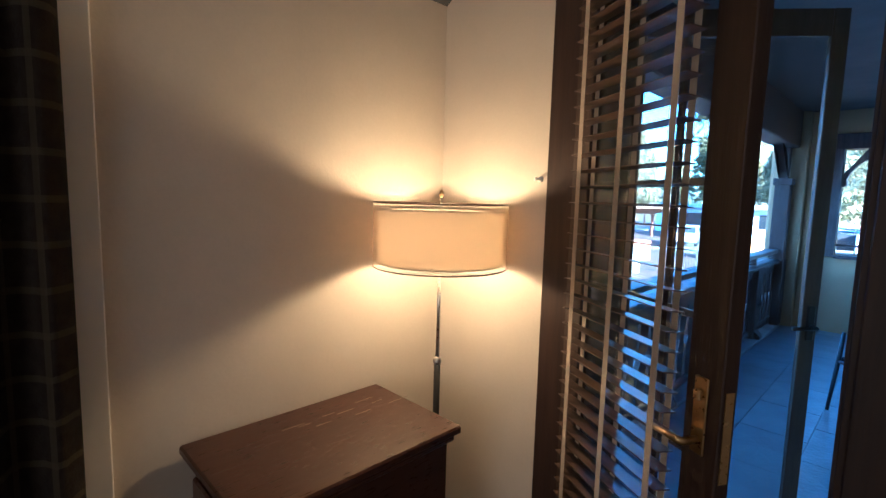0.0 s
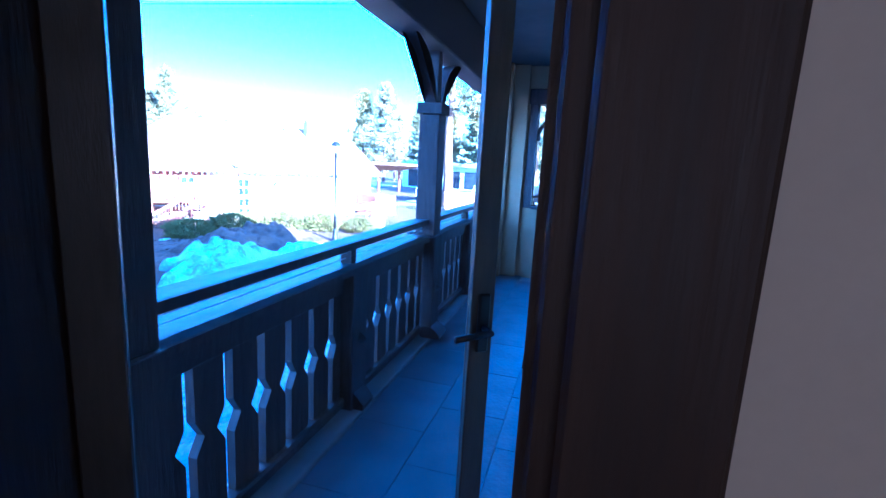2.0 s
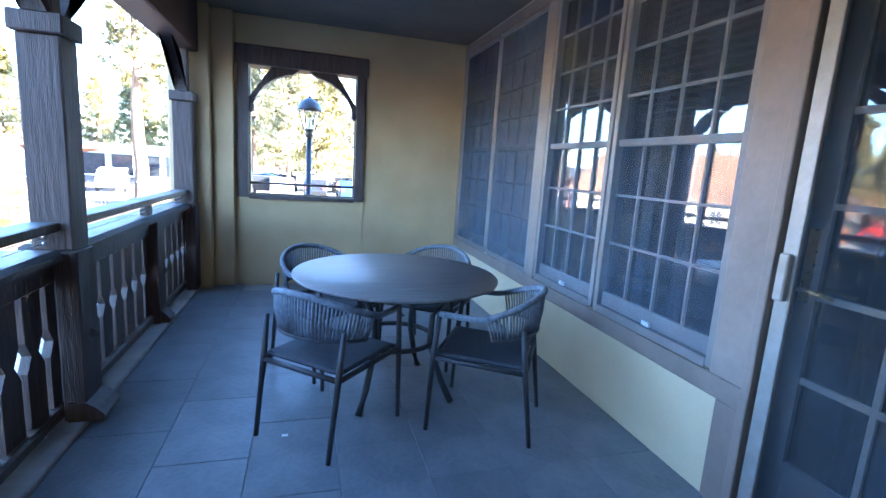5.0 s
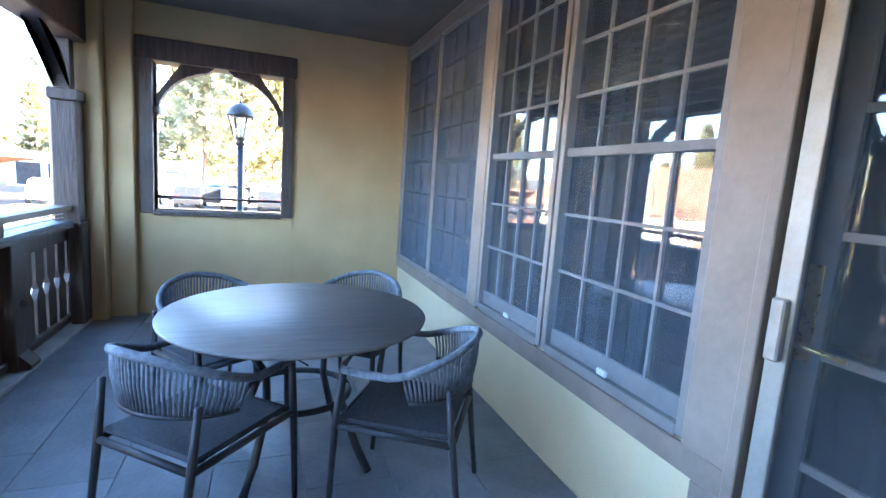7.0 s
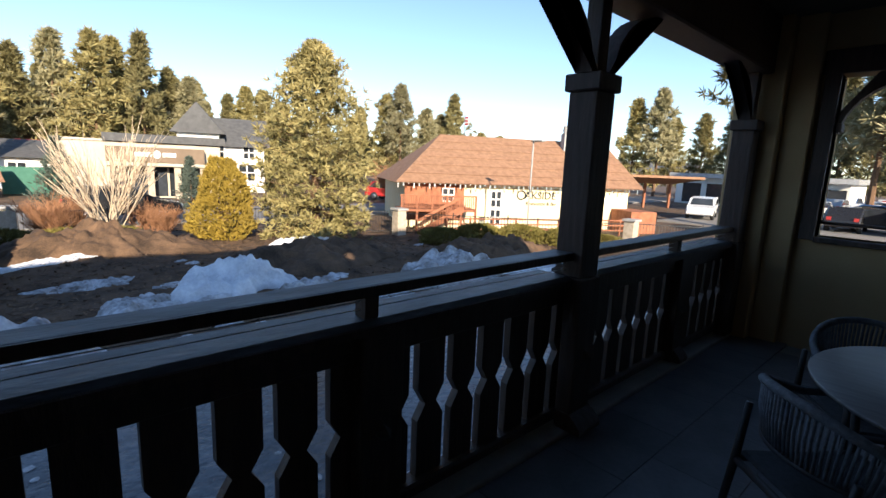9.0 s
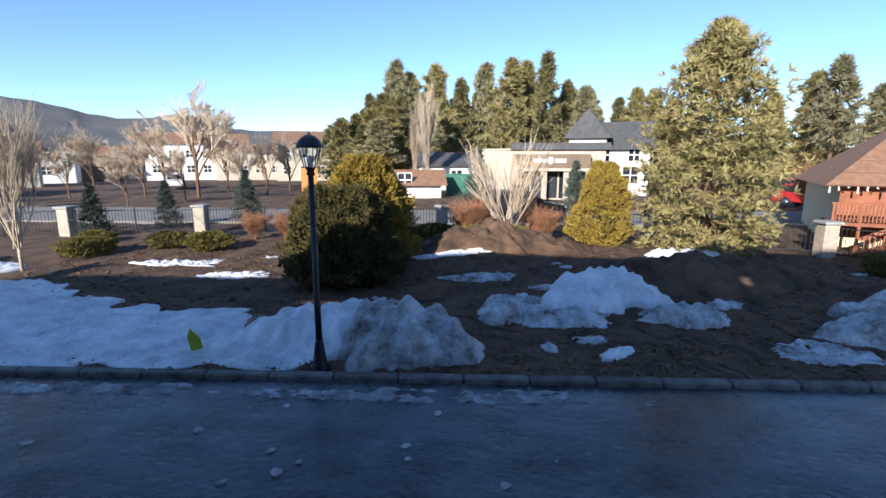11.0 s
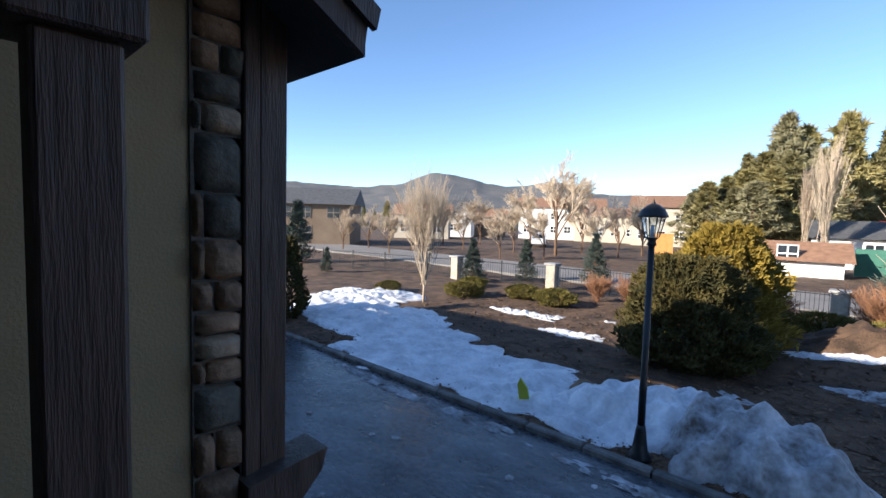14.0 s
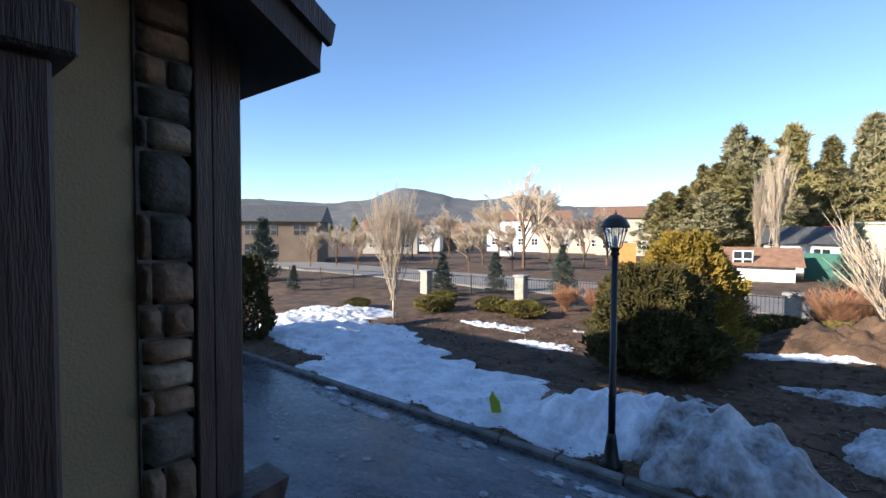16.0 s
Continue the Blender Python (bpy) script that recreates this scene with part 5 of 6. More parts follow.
put(pine("pine_tree", 7.55, 2.3, needles, 5, 440, 6, 15, 0.21, 0.19, 0.05, lambda f: (0.72 + 0.95 * f) if f < 0.28 else max(0.0, 1 - ((f - 0.28) / 0.74) ** 1.7) * 0.98 + 0.02,
         "full sunlit olive-green pine tree in the yard", ragged=0.86), -17.2, 12.35)
put(bush("cypress_bush", 3.3, 2.75, needles_dark, 3, 0.13, 20000, "large dense dark green evergreen bush", conic=0.36), -12.6, 0.60, 0.95)
put(bush("cypress_bush", 2.5, 3.2, needles_gold, 9, 0.13, 8000, "golden green evergreen bush in the sun", conic=0.55), -18.4, 9.1)
put(bush("cypress_bush", 3.4, 3.35, needles_gold, 19, 0.15, 14000, "golden green evergreen bush behind the dark one", conic=0.5), -15.0, 0.75)
put(bush("cypress_bush", 1.6, 2.6, needles_dark, 29, 0.13, 4000, "dark green evergreen bush at the building corner", conic=0.5), *polar(V1, 151.5, 15.5))
yt = put(bare_tree("bare_tree", 5.6, 0.17, twig_pale, 2, "slim bare winter tree with upright pale branches", 15, 3, 0.028, lean=0.12, thin=0.007), *polar((-0.47, 3.84), 135.3, 18.3), 0.72)
yt.location.z += 0.72
tube("stem", [(0, 0, -1.05), (0.02, 0.01, -0.4), (0, 0, 0.12)], [0.075, 0.06, 0.06], twig_pale, yt)
sh = put(bare_tree("bare_shrub", 4.3, 0.16, twig_pale, 6, "tall bare shrub with many pale stems", 17, 2, 0.024, "shrub", lean=0.28, thin=0.009), -19.6, 5.6)
big = put(bare_tree("bare_tree", 9.5, 0.36, twig_pale, 12, "large bare poplar with pale golden twigs", depth=5, trunk_r=0.16, thin=0.016), *polar(V1, 119.5, 44))
for yaw, d, s in ((122.5, 52, 0.8), (128.5, 60, 0.7), (116.5, 50, 0.75), (139.5, 40, 0.42), (142, 46, 0.45), (126.0, 38, 0.45), (112.5, 46, 0.6), (114.8, 40, 0.5), (110.0, 50, 0.65), (120.8, 40, 0.5), (130.5, 48, 0.5), (133.0, 56, 0.6), (136.8, 44, 0.4), (145.0, 44, 0.42), (124.4, 46, 0.55)):
    again(big, *polar(V1, yaw, d), s, yaw * 7)
pop = put(bare_tree("bare_poplar", 12, 0.13, twig_pale, 22, "narrow upright bare poplar in the sun", 8, 3, 0.07, "tree", 0.9, lean=0.05, thin=0.02), *polar(V2, 93.5, 46), 0.62)
pop.scale = (0.5, 0.5, 0.8)
again(pop, *polar(V2, 95.0, 48), 0.55, 70).scale = (0.42, 0.42, 0.68)
red = put(bare_tree("bare_shrub", 1.7, 0.42, twig_red, 31, "low rusty red bare winter shrub", 22, 3, 0.016, "shrub"), -19.3, 3.9)
for x, y, s in ((-18.9, 7.1, 0.8), (-19.0, 1.4, 0.7), (-18.2, -3.0, 0.75), (-17.6, -1.4, 0.65), (-18.8, -4.6, 0.7), (-21.6, 4.6, 0.9), (-20.8, 6.9, 0.8), (-25.8, 22.6, 1.9)):
    again(red, x, y, s, x * 50)
jun = put(bush("juniper_shrub", 1.5, 0.62, shrub_green, 41, 0.11, 1800, "low spreading yellow-green juniper", group="low junipers"), -18.6, 2.7)
for x, y, s in ((-18.6, 4.2, 0.9), (-18.8, 1.2, 1.0), (-18.4, 5.7, 0.8), (-16.6, -5.3, 1.0), (-17.0, -7.0, 0.9), (-15.6, -9.0, 1.0), (-18.0, -10.5, 0.8), (-12.4, 17.2, 1.3), (-11.4, 18.6, 1.2), (-10.2, 20.0, 1.2), (-13.4, 16.0, 1.1), (-9.0, 21.0, 1.0), (-13.8, -11.8, 0.7)):
    again(jun, x, y, s, x * 70)
sp = put(conifer("spruce_tree", 2.2, 0.75, spruce_blue, 51, 2600, 0.13, 0.05, 0.04, 0.9, "small blue-grey young spruce tree", "young spruces", -0.05), *polar(V1, 129.1, 24))
for yaw, d, s in ((122.7, 25, 0.95), (114.8, 26, 1.15), (87.3, 33, 1.7), (150.2, 33, 1.8), (76.2, 31, 1.35), (146.8, 27, 0.6)):
    v = V1 if yaw > 110 else V2
    again(sp, *polar(v, yaw, d), s, yaw * 9)
PINE = "tall ponderosa pine of the wood behind the street"
far_a = put(pine("pine_tree", 18, 6.6, needles, 61, 84, 6, 21, 0.78, 0.30, 0.16, lambda f: (1.02 - f) ** 0.9, PINE, "wood behind the street", 0.5), *polar(V2, 99, 74), 0.6)
far_b = put(pine("pine_tree", 20, 6.6, needles_pine, 62, 88, 6, 20, 0.78, 0.30, 0.12, lambda f: (1.01 - f) ** 1.0, PINE, "wood behind the street", 0.5), *polar(V2, 85, 76), 0.55)
far_c = put(pine("pine_tree", 17, 5.6, needles_pale, 63, 58, 6, 24, 0.74, 0.30, 0.34, lambda f: (1.02 - f) ** 0.75 * 0.9, PINE, "wood behind the street", 0.5), *polar(V2, 91, 78), 0.55)
rt = random.Random(77)
FAR = {"a": (far_a, 18), "b": (far_b, 20), "c": (far_c, 17)}
V3 = (0.205, 3.475)


def skyline(kind, yaw, rise, d):
    """A pine whose top stands at an angle of rise above the eye of the railing."""
    t, h = FAR[kind]
    x, y = polar(V3, yaw, d)
    s = (1.46 + d * math.tan(radians(rise)) - ground_z(x, y)) / h
    w = 0.4 * s + 0.48
    again(t, x, y, s, yaw * 31).scale = (w, w, s)


for kind, yaw, rise, d in (("c", 97.2, 10.4, 64), ("a", 95.7, 9.2, 66), ("a", 92.6, 10.1, 66), ("b", 89.8, 8.6, 68), ("c", 87.0, 10.2, 70), ("a", 84.0, 10.6, 64), ("a", 82.3, 10.3, 68),
                           ("b", 80.1, 11.1, 66), ("c", 75.9, 7.6, 72), ("b", 77.8, 8.2, 74), ("a", 70.4, 7.2, 78), ("a", 68.7, 7.0, 80), ("b", 72.2, 6.3, 82), ("c", 53.3, 8.7, 70), ("a", 54.9, 7.6, 72),
                           ("c", 50.3, 6.2, 74), ("b", 47.0, 7.9, 76), ("c", 48.6, 5.6, 78), ("a", 103.5, 4.3, 60), ("b", 101.9, 4.8, 62), ("a", 100.2, 5.4, 58), ("a", 98.8, 7.0, 60), ("c", 94.2, 7.0, 58),
                           ("c", 104.8, 3.2, 64), ("b", 96.6, 6.8, 56), ("a", 98.0, 5.5, 54), ("c", 99.4, 4.2, 50), ("b", 101.0, 3.6, 54), ("a", 66.8, 6.0, 84), ("b", 64.6, 6.4, 84), ("a", 58.0, 6.0, 84)):
    skyline(kind, yaw, rise, d)
for k in range(30):
    skyline(rt.choice("abc"), 74.5 + k * 0.92 + rt.uniform(-0.4, 0.4), rt.uniform(4.6, 7.2), rt.uniform(74, 92))
for k in range(14):
    skyline(rt.choice("ab"), 42 + k * 2.2 + rt.uniform(-0.5, 0.5), rt.uniform(2.6, 4.4), rt.uniform(90, 120))
for k in range(30):
    yaw = 108 + k * 1.5 + rt.uniform(-0.5, 0.5)
    again(rt.choice((far_a, far_b)), *polar(V1, yaw, rt.uniform(120, 230)), rt.uniform(0.35, 0.5), rt.uniform(0, 360))
for k in range(24):
    yaw = -24 + k * 2.2 + rt.uniform(-0.6, 0.6)
    again(rt.choice((far_a, far_c, far_b)), *polar(V2, yaw, rt.uniform(70, 120)), rt.uniform(0.6, 1.0), rt.uniform(0, 360))
put(pine("pine_tree", 19, 3.6, needles_pine, 71, 60, 5, 22, 0.5, 0.42, 0.36, lambda f: (1.05 - f) ** 0.5, "tall ponderosa pine with a long bare orange trunk", ragged=0.4), -9.3, 36.2)
again(far_c, -1.0, 46, 0.75, 130), again(far_a, 1.6, 52, 0.8, 200), again(far_c, -4.2, 50, 0.9, 70)


# ---- street furniture ----
def street_lamp(x, y, h=3.55, label="black cast-iron street lamp with glass lantern"):
    t = empty("street_lamp", label, "street lamp", "street lamps", loc=(x, y, ground_z(x, y)))
    lathe("base", [(0.16, 0), (0.16, 0.06), (0.11, 0.12), (0.085, 0.3), (0.07, 0.42), (0.055, 0.5)], black_metal, t, sides=12)
    lathe("pole", [(0.052, 0.5), (0.05, 1.0), (0.056, 1.02), (0.048, 1.04), (0.042, h - 0.62)], black_metal, t, sides=12)
    lathe("collar", [(0.042, h - 0.62), (0.07, h - 0.60), (0.05, h - 0.56), (0.06, h - 0.53), (0.09, h - 0.50)], black_metal, t, sides=12)
    g = lathe("glass", [(0.085, h - 0.499), (0.155, h - 0.22)], clear, t, "clear lantern glass", 6, caps=False, smooth=False)
    for k in range(6):
        c, s_ = math.cos(radians(60 * k)), math.sin(radians(60 * k))
        tube("glazing_bar", [(0.088 * c, 0.088 * s_, h - 0.5), (0.158 * c, 0.158 * s_, h - 0.22)], 0.008, black_metal, t, sides=5)
    lathe("hood", [(0.195, h - 0.225), (0.19, h - 0.20), (0.15, h - 0.12), (0.08, h - 0.06), (0.03, h - 0.04)], black_metal, t, sides=16)
    lathe("finial", [(0.02, h - 0.045), (0.025, h - 0.03), (0.01, h - 0.01), (0.002, h + 0.03)], black_metal, t, sides=8)
    lathe("burner", [(0.02, h - 0.5), (0.03, h - 0.4), (0.02, h - 0.33)], white_plastic, t, sides=8)
    return t


street_lamp(-7.10, 1.53, 3.62)
street_lamp(-8.6, 18.2, 3.9)
street_lamp(0.53, 10.6, 4.1)


def pillar(x, y, h=1.25):
    t = empty("fence_pillar", "square stone fence pillar with flat cap", "pillar", "fence pillars", loc=(x, y, ground_z(x, y)))
    box("shaft", -0.24, 0.24, -0.24, 0.24, -0.1, h - 0.1, mat_pillar, t, bevel=0.02)
    box("cap", -0.31, 0.31, -0.31, 0.31, h - 0.1, h, concrete, t, bevel=0.015)
    return t


mat_pillar = mat("pale_pillar_stone", (0.34, 0.28, 0.21), (0.55, 0.47, 0.37), 5, 0.85, 0.8, vary=0.08)


def fence(p, q):
    d = Vector((q[0] - p[0], q[1] - p[1], 0))
    L = d.length
    f = empty("iron_fence", "black iron picket fence panel along the street", "fence", "fence panels", loc=(p[0], p[1], (ground_z(*p) + ground_z(*q)) / 2), rz=math.degrees(math.atan2(d.y, d.x)))
    for z in (0.14, 1.02):
        box("rail", 0, L, -0.012, 0.012, z, z + 0.03, black_metal, f)
    n = max(2, int(L / 2.2))
    for k in range(n + 1):
        box("post", L * k / n - 0.025, L * k / n + 0.025, -0.025, 0.025, -0.1, 1.16, black_metal, f)
    for k in range(1, int(L / 0.13)):
        o = new("picket", PICKET)
        o.parent = f
        o.matrix_basis = pose(k * 0.13, 0, 0)


bm = bmesh.new()
add_box(bm, -0.007, 0.007, -0.007, 0.007, 0.1, 1.1)
PICKET = bpy.data.meshes.new("picket")
bm.to_mesh(PICKET)
bm.free()
PICKET.materials.append(black_metal)
FENCE = [(-17.0, -22.0), (-19.6, -13.0), (-20.4, -7.6), (-21.0, -2.2), (-21.0, 2.9), (-20.6, 8.5), (-19.2, 12.6), (-16.6, 16.2), (-13.0, 19.6), (-9.0, 23.2), (-4.5, 27.0)]
for p, q in zip(FENCE, FENCE[1:]):
    fence(p, q)
for p in (FENCE[2], FENCE[4], FENCE[7], FENCE[9], FENCE[1]):
    pillar(*p)


# ---- buildings ----
def ext_window(parent, x, y, z, w, h, frame_m=None):
    """A framed window on a wall that faces -y in the house's own frame."""
    f = box("window", x - w / 2, x + w / 2, y - 0.05, y + 0.02, z, z + h, frame_m or white_ext, parent, "framed window")
    for i in range(2):
        for j in range(2):
            box("pane", x - w / 2 + 0.07 + i * (w / 2 - 0.02), x - 0.05 + i * (w / 2 - 0.02), y - 0.06, y - 0.045, z + 0.07 + j * (h / 2 - 0.02), z + h / 2 - 0.05 + j * (h / 2 - 0.02), win_dark, f)


def gable_house(x, y, rz, w, dp, h, rise, wall_m, roof_m, label, windows=(), hip=0.0, over=0.5):
    """House in its own frame: front along x at y=0 facing -y."""
    t = empty("house", label, "house", loc=(x, y, GZ), rz=rz)
    box("wall", 0, w, 0, dp, -0.3, h, wall_m, t)
    bm = bmesh.new()
    o, k = over, dp / 2
    v = [bm.verts.new(c) for c in ((-o, -o, h - 0.15), (w + o, -o, h - 0.15), (w + o, dp + o, h - 0.15), (-o, dp + o, h - 0.15), (-o + hip, k, h + rise), (w + o, k, h + rise))]
    for f in ((0, 1, 5, 4), (2, 3, 4, 5), (0, 4, 3), (1, 2, 5), (0, 3, 2, 1)):
        bm.faces.new([v[i] for i in f])
    part("roof", bm, roof_m, t)
    for wx, wz, ww, wh in windows:
        ext_window(t, wx, 0, wz, ww, wh, taupe if wall_m == brown_ext else None)
    return t


oak = gable_house(-18.38, 17.83, 62.3, 16.6, 10, 3.1, 3.3, cream_ext, roof_brown, "pale yellow restaurant with brown shingle roof and sign", hip=4.2, over=0.75)
oak.scale = (0.78, 0.78, 0.78)
bm = bmesh.new()
add_box(bm, -0.02, 4.0, -0.06, -0.002, 0.5, 2.9)
part("timber_cladding", bm, redwood, oak, "red-brown timber cladding")
ext_window(oak, 2.9, -0.06, 1.75, 0.85, 0.9)
for wz in (0.1, 1.35):
    ext_window(oak, 6.3, 0, wz + 0.05, 0.8, 1.15)
for k in range(6):
    box("roof_course", -0.7 + k * 0.7, 17.3, -0.78 + k * 0.95, -0.74 + k * 0.95, 2.98 + k * 0.567, 3.0 + k * 0.567, roof_brown, oak)
for k in range(52):
    box("icicle_light", -0.6 + k * 0.34, -0.52 + k * 0.34, -0.76, -0.74, 2.62 + 0.12 * ((k * 7) % 3), 2.93, steel, oak, "hanging eave light string")
box("chimney", 13.0, 13.6, 3.6, 4.2, 5.2, 6.9, concrete, oak)
lathe("chimney_cap", [(0.35, 6.9), (0.25, 7.0), (0.32, 7.15), (0.25, 7.3), (0.30, 7.45), (0.2, 7.5)], concrete, oak, sides=12, at=(13.3, 3.9, 0))
box("deck", -0.6, 4.3, -2.0, -0.07, 1.25, 1.4, redwood, oak)
for k in range(6):
    box("deck_post", -0.55 + k * 0.95, -0.43 + k * 0.95, -1.98, -1.86, -0.2, 1.25, redwood, oak)
    box("deck_post", -0.55 + k * 0.95, -0.45 + k * 0.95, -2.0, -1.9, 1.4, 2.2, redwood, oak)
box("deck_rail", -0.6, 4.3, -2.02, -1.93, 2.2, 2.28, redwood, oak)
for k in range(38):
    box("deck_baluster", -0.55 + k * 0.128, -0.50 + k * 0.128, -1.98, -1.94, 1.45, 2.2, redwood, oak)
prism("stair_string", [(0.4, -0.1), (0.7, -0.1), (3.2, 1.35), (3.2, 1.65), (2.9, 1.65), (0.4, 0.2)], 1, -2.9, -2.8, redwood, oak)
prism("stair_rail", [(0.3, 0.75), (0.5, 0.75), (3.2, 2.25), (3.2, 2.35), (3.0, 2.35), (0.3, 0.85)], 1, -2.92, -2.84, redwood, oak)
for k in range(9):
    box("stair_tread", 0.5 + k * 0.3, 0.85 + k * 0.3, -2.8, -2.05, 0.1 + k * 0.16, 0.15 + k * 0.16, redwood, oak)
for k in range(16):
    box("stair_baluster", 0.5 + k * 0.17, 0.54 + k * 0.17, -2.9, -2.86, 0.1 + k * 0.093, 0.8 + k * 0.093, redwood, oak)
for k, z in enumerate((0.3, 0.62, 0.94)):
    box("ramp_rail", 2.0, 15.5, -3.3, -3.22, z, z + 0.09, redwood, oak)
for k in range(10):
    box("ramp_post", 2.0 + k * 1.48, 2.1 + k * 1.48, -3.31, -3.2, -0.2, 1.08, redwood, oak)
box("bin_store", 15.3, 17.3, -2.4, 0.4, -0.2, 1.5, redwood, oak)
prism("gable_truss", [(-0.4, 3.1), (10.4, 3.1), (5.0, 5.8), (5.0, 5.3), (1.4, 3.5), (8.6, 3.5)][0:2] + [(9.4, 3.6), (5.0, 5.6), (0.6, 3.6)], 0, 16.62, 16.7, orange_board, oak)


def words(text, x, y, z, size, m, parent, name="lettering"):
    cu = bpy.data.curves.new(name, "FONT")
    cu.body, cu.size, cu.extrude = text, size, 0.015
    ob = new(name, cu)
    dg = bpy.context.evaluated_depsgraph_get()
    me = bpy.data.meshes.new_from_object(ob.evaluated_get(dg))
    bpy.data.objects.remove(ob)
    bpy.data.curves.remove(cu)
    me.materials.append(m)
    o = new(name, me)
    o.parent = parent
    o.matrix_basis = pose(x, y, z, 90, 0, 0)
    return o


words("O", 7.75, -0.03, 1.98, 0.95, black_metal, oak)
words("AKSIDE", 8.4, -0.03, 2.05, 0.72, black_metal, oak)
words("Restaurant & Bar", 8.5, -0.03, 1.62, 0.34, black_metal, oak)
lathe("crest", [(0.001, 0), (0.42, 0), (0.42, 0.04), (0.001, 0.04)], white_ext, oak, "round painted crest", 20).matrix_basis = pose(13.0, -0.01, 2.0, 90)
lathe("crest_ring", [(0.30, 0), (0.36, 0), (0.36, 0.03), (0.30, 0.03), (0.30, 0)], CAR_PAINT[2], oak, "blue crest ring", 20, caps=False).matrix_basis = pose(13.0, -0.052, 2.0, 90)
lp = empty("light_pole", "thin grey parking light pole with a flat head", "light pole", loc=(*polar((0.205, 3.475), 36.9, 20.5), GZ))
tube("pole", [(0, 0, 0), (0.02, 0, 4.35)], 0.035, concrete, lp)
box("lamp_head", -0.05, 0.55, -0.11, 0.11, 4.35, 4.43, concrete, lp, bevel=0.02)

# tan shop
shop = empty("shop", "low tan shop with dark flat roof and glazed front", "shop", loc=(-40.2, 5.2, GZ), rz=80)
shop.scale = (0.84, 1, 1.0)
box("wall", 0, 12.0, 0, 9, -0.3, 3.9, tan_ext, shop)
prism("roof", [(-0.3, 3.95), (9.2, 3.95), (9.2, 4.1), (-0.3, 4.5)], 0, 3.2, 12.4, roof_dark, shop)
box("parapet", -0.1, 3.4, -0.12, 9, 3.9, 4.05, tan_ext, shop)
box("fascia", 3.4, 10.6, -0.9, -0.02, 2.55, 3.6, brown_ext, shop)
box("canopy", 3.3, 10.7, -1.3, -0.02, 2.3, 2.52, tan_ext, shop)
for x in (3.5, 6.2, 8.2, 10.2):
    box("pier", x, x + 0.5, -1.1, -0.6, -0.2, 2.3, mat_pillar, shop)
for k in range(5):
    box("shop_window", 3.9 + k * 1.32, 5.05 + k * 1.32, -0.05, -0.005, 0.1, 2.2, win_dark, shop)
box("sign", 5.4, 6.6, -0.95, -0.905, 2.95, 3.25, white_ext, shop, "plain pale sign bar")
box("sign", 7.4, 8.4, -0.95, -0.905, 2.95, 3.25, white_ext, shop, "plain pale sign bar")
lathe("sign", [(0.001, 0), (0.3, 0), (0.3, 0.05), (0.001, 0.05)], white_ext, shop, "round pale sign", 16).matrix_basis = pose(7.0, -0.9, 3.1, 90)
gable_house(-45, 15.2, 72, 5.5, 6, 4.2, 2.5, white_ext, roof_dark, "white two-storey house with steep grey roof", ((1.5, 1, 1.2, 1.4), (4, 1, 1.4, 1.6), (1.6, 3.0, 1.2, 1.2), (4.2, 3.0, 1.0, 1.2)))
g2 = gable_house(-43.5, 16.6, 160, 3.0, 3.2, 5.2, 2.4, white_ext, roof_dark, "white gabled house bay with tall windows", ((1.5, 3.2, 1.0, 1.3), (1.5, 0.6, 1.4, 1.8)))
hx, hy = polar(V1, 153.0, 52)
gable_house(hx, hy, 135, 8, 8, 4.4, 1.7, brown_ext, roof_dark, "brown two-storey house with dark roof and stone chimney", ((1.4, 0.6, 1.3, 1.4), (3.4, 0.6, 1.3, 1.4), (1.4, 2.8, 1.2, 1.2), (3.4, 2.8, 1.2, 1.2), (6.3, 2.8, 1.4, 1.2)))
for yaw, d, w, dp, h, rise, wm, rm, lab, rz in (
        (124.0, 88, 15, 9, 5.6, 1.8, white_ext, roof_brown, "long white motel with brown roof", 118), (111.3, 74, 8, 10, 5.6, 1.8, tan_ext, roof_brown, "tall cream lodge with shallow brown roof", 108),
        (117.5, 82, 14, 8, 4.2, 1.4, tan_ext, roof_brown, "long tan lodge with brown roof", 112), (134.5, 84, 7, 8, 4.6, 1.8, white_ext, roof_dark, "small white house with grey roof", 125),
        (131.0, 95, 9, 8, 3.6, 1.6, brown_ext, roof_brown, "small brown wooden cabin", 128), (94.5, 50, 6, 6, 2.6, 1.3, white_ext, roof_dark, "small white cabin with dark roof", 96),
        (89.5, 56, 6, 7, 2.8, 1.2, white_ext, red_paint, "small white shed with red roof edge", 90), (98.2, 40, 4.5, 4, 1.2, 1.1, white_ext, roof_brown, "low white shed with brown roof", 98),
        (139.0, 70, 8, 8, 3.6, 1.6, tan_ext, roof_brown, "tan cabin with brown roof", 130)):
    hx, hy = polar(V1 if yaw > 100 else V2, yaw, d)
    gable_house(hx, hy, rz, w, dp, h, rise, wm, rm, lab, tuple((1.5 + 2.4 * k, zz, 1.2, 1.2) for k in range(int(w / 2.6)) for zz in ((0.9, 3.3) if h > 4.5 else (0.9,))))
tagged(box("plywood_hoarding", -0.7, 0.7, -0.05, 0.05, 0, 2.4, orange_board), "orange plywood hoarding board", "hoarding").matrix_basis = pose(*polar(V1, 107.8, 44), GZ, 0, 0, 108)
tagged(box("green_hoarding", -4, 4, -0.05, 0.05, 0, 1.9, green_board), "green painted construction hoarding boards", "hoarding").matrix_basis = pose(*polar(V2, 86.0, 44), GZ, 0, 0, 88)
hs = empty("market_hall", "low blue-grey roofed market hall beyond the car park", "hall", loc=(-23, 62, GZ), rz=0)
box("wall", 0, 16, 0, 10, -0.3, 3.0, white_ext, hs)
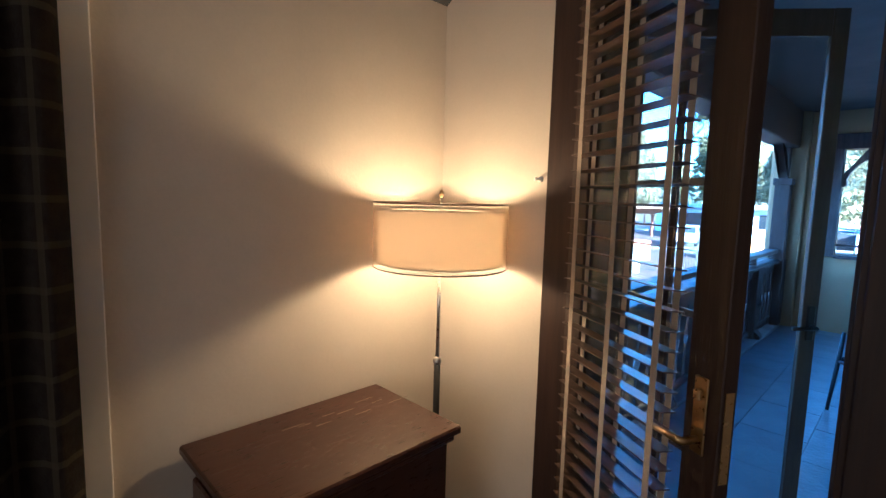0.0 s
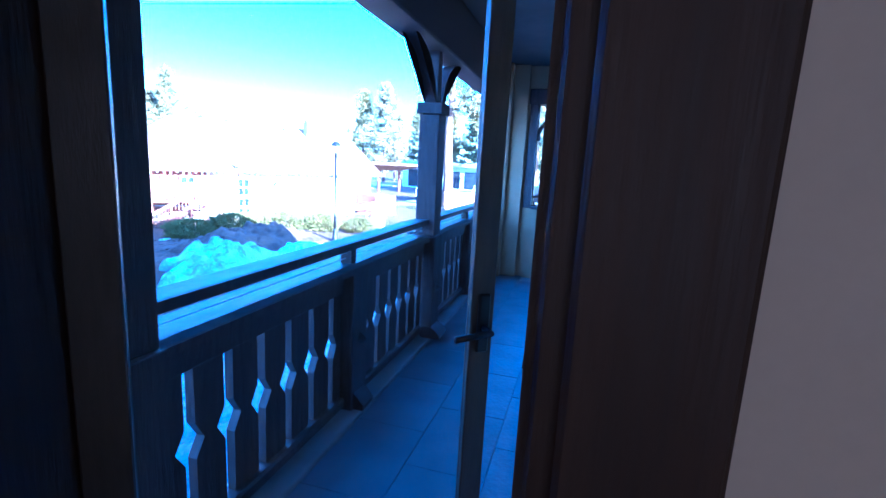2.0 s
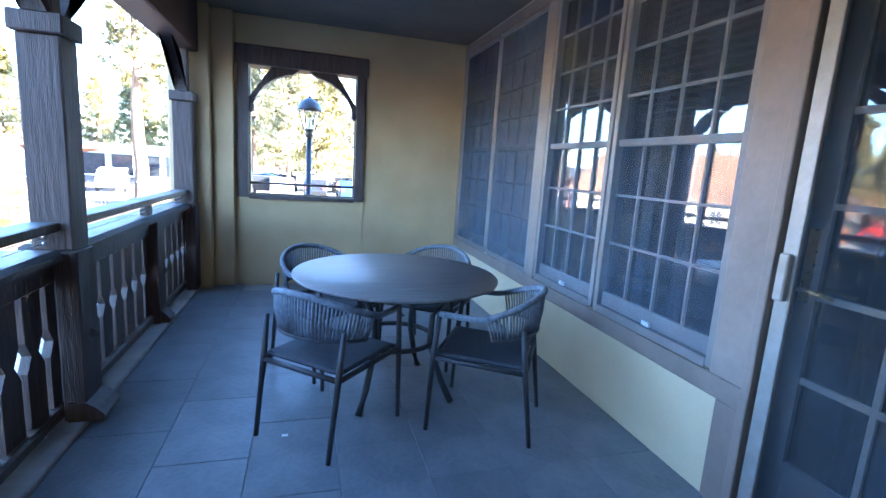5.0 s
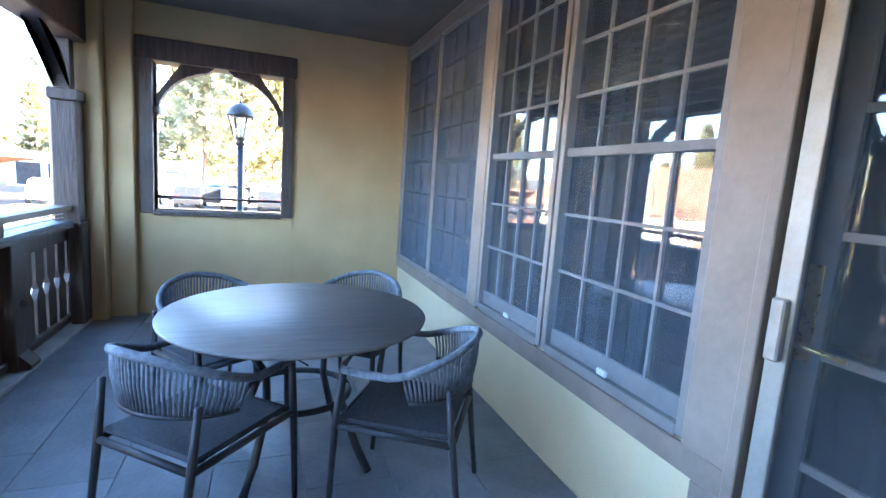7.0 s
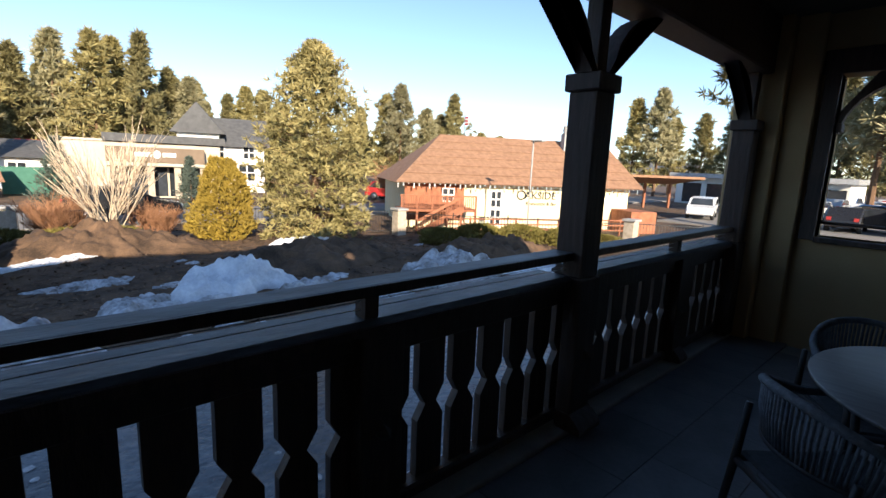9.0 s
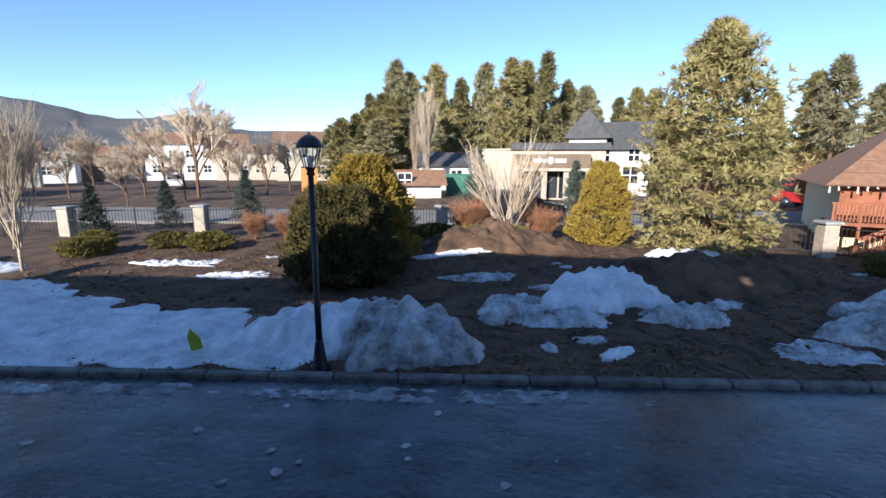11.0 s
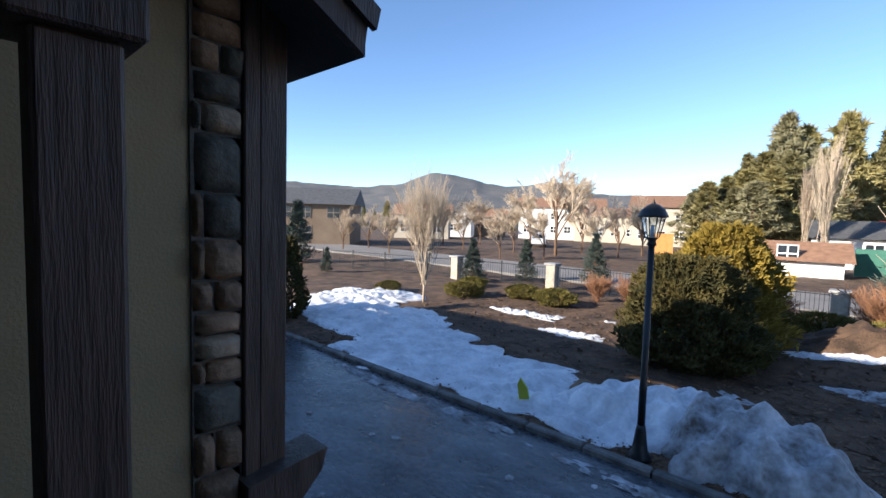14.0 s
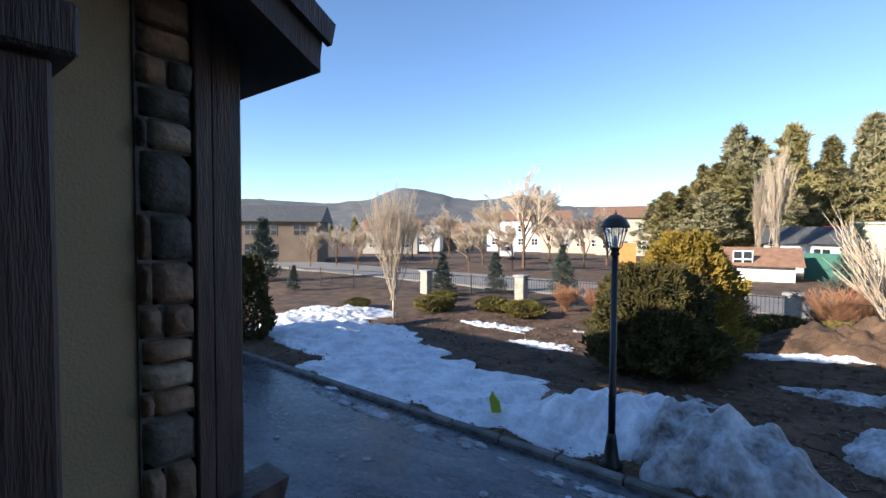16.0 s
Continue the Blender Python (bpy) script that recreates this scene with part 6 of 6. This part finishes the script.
box("roof", -0.6, 16.6, -0.8, 10.6, 3.0, 3.5, CAR_PAINT[3], hs)
for k in range(6):
    box("opening", 0.8 + k * 2.6, 2.8 + k * 2.6, -0.05, -0.003, 0.2, 2.4, win_dark, hs)
cp = empty("carport", "open carport with sloping brown roof", "carport", loc=(-19.5, 41, GZ), rz=62)
prism("roof", [(0, 2.9), (4.2, 2.3), (4.2, 2.45), (0, 3.1)], 0, 0, 9, roof_brown, cp)
for k in range(4):
    box("post", 0.2 + k * 2.8, 0.4 + k * 2.8, 3.9, 4.1, -0.1, 2.3, redwood, cp)
dum = empty("timber_crate", "large pale plywood site crate", "crate", loc=(-6.9, 33.5, GZ), rz=15)
for k in range(4):
    box("panel", -1.6 + k * 0.8, -0.81 + k * 0.8, -0.9, 0.9, 0.05, 1.3, orange_board, dum, bevel=0.01)
box("lid", -1.7, 1.7, -1.0, 1.0, 1.3, 1.38, cream_ext, dum)


def make_car(paint, label):
    c = empty("car", label, "car", "parked cars")
    body = bmesh.new()
    add_prism(body, [(-2.25, 0.35), (2.25, 0.35), (2.3, 0.62), (2.2, 0.86), (1.2, 0.98), (0.55, 1.48), (-1.5, 1.55), (-2.15, 1.05), (-2.3, 0.7)], 1, -0.87, 0.87)
    bmesh.ops.bevel(body, geom=body.edges[:], offset=0.06, segments=1, affect="EDGES")
    part("body", body, paint, c)
    for s in (-1, 1):
        prism("side_window", [(1.0, 1.0), (0.5, 1.42), (-1.4, 1.48), (-1.9, 1.05)], 1, s * 0.872 - 0.004, s * 0.872 + 0.004, win_dark, c)
        for x in (-1.4, 1.4):
            w = lathe("wheel", [(0.2, -0.11), (0.33, -0.11), (0.34, 0.0), (0.33, 0.11), (0.2, 0.11)], tyre, c, sides=14)
            w.matrix_basis = pose(x, s * 0.8, 0.34, 90)
            lathe("rim", [(0.001, -0.112), (0.2, -0.112), (0.2, 0.112), (0.001, 0.112)], steel, w, sides=10, caps=False)
        box("headlight", 2.2, 2.29, s * 0.62 - 0.16, s * 0.62 + 0.16, 0.66, 0.8, white_plastic, c)
        box("tail_light", -2.29, -2.2, s * 0.66 - 0.12, s * 0.66 + 0.12, 0.75, 0.95, red_paint, c)
    bm = bmesh.new()
    v = [bm.verts.new(p) for p in ((1.19, -0.74, 1.02), (1.19, 0.74, 1.02), (0.60, 0.66, 1.47), (0.60, -0.66, 1.47))]
    bm.faces.new(v)
    bmesh.ops.solidify(bm, geom=bm.faces, thickness=0.01)
    part("windscreen", bm, win_dark, c)
    return c


cars = [make_car(p, "parked " + n + " car on the car park") for p, n in zip(CAR_PAINT, ("white", "black", "blue", "silver", "red"))]
spots = [(-12.6, 41.5, -75), (-2.6, 44, 10), (-3.0, 50, 0), (-2.9, 56, 0), (-3.1, 62, 4)]
for c, (x, y, r) in zip(cars, spots):
    c.matrix_basis = pose(x, y, GZ + 0.11, 0, 0, r)
for k in range(22):
    copy_thing(cars[(0, 1, 3, 1, 2, 3, 0)[k % 7]], pose(-7.5 + (k % 6) * 2.9 + 0.3 * math.sin(k), 43 + (k // 6) * 8.5, GZ + 0.11, 0, 0, 88 + (k % 3) * 3))
copy_thing(cars[4], pose(*polar(V2, 54, 40), GZ + 0.1, 0, 0, 30))
copy_thing(cars[1], pose(-25.0, 6.8, GZ + 0.1, 0, 0, 85))
copy_thing(cars[0], pose(*polar(V1, 121.5, 58), GZ + 0.05, 0, 0, 30))
flag = empty("flag_pole", "flag pole with a small hanging flag", "flag pole", loc=(*polar(V2, 45.8, 60), GZ))
tube("pole", [(0, 0, 0), (0, 0, 9.6)], 0.05, steel, flag)
for k in range(5):
    box("flag_stripe", 0.05, 0.6, -0.02, 0.02, 8.2 + k * 0.2, 8.4 + k * 0.2, (red_paint, white_ext)[k % 2], flag)

# ---- floor tiles of the balcony ----
fl = bpy.data.objects["floor_slab"]
tm = bmesh.new()
add_box(tm, -0.1994, 0.1994, -0.2988, 0.2988, -0.02, 0.0, None, 0.0018)
t0 = None
nx = 7
for i in range(nx):
    x = -0.54 + 0.2 + i * 0.4012
    off = 0.3 * (i % 2)
    y = DW1 + 0.30 + off + 0.003
    while y < FY - 0.28:
        if t0 is None:
            t0 = part("tile", tm, tile_mat, fl)
            o = t0
        else:
            o = new("tile", t0.data)
            o.parent = fl
        o.matrix_basis = pose(x, y, random.uniform(-0.0015, 0.0005), random.uniform(-0.12, 0.12), random.uniform(-0.12, 0.12), 0)
        y += 0.60
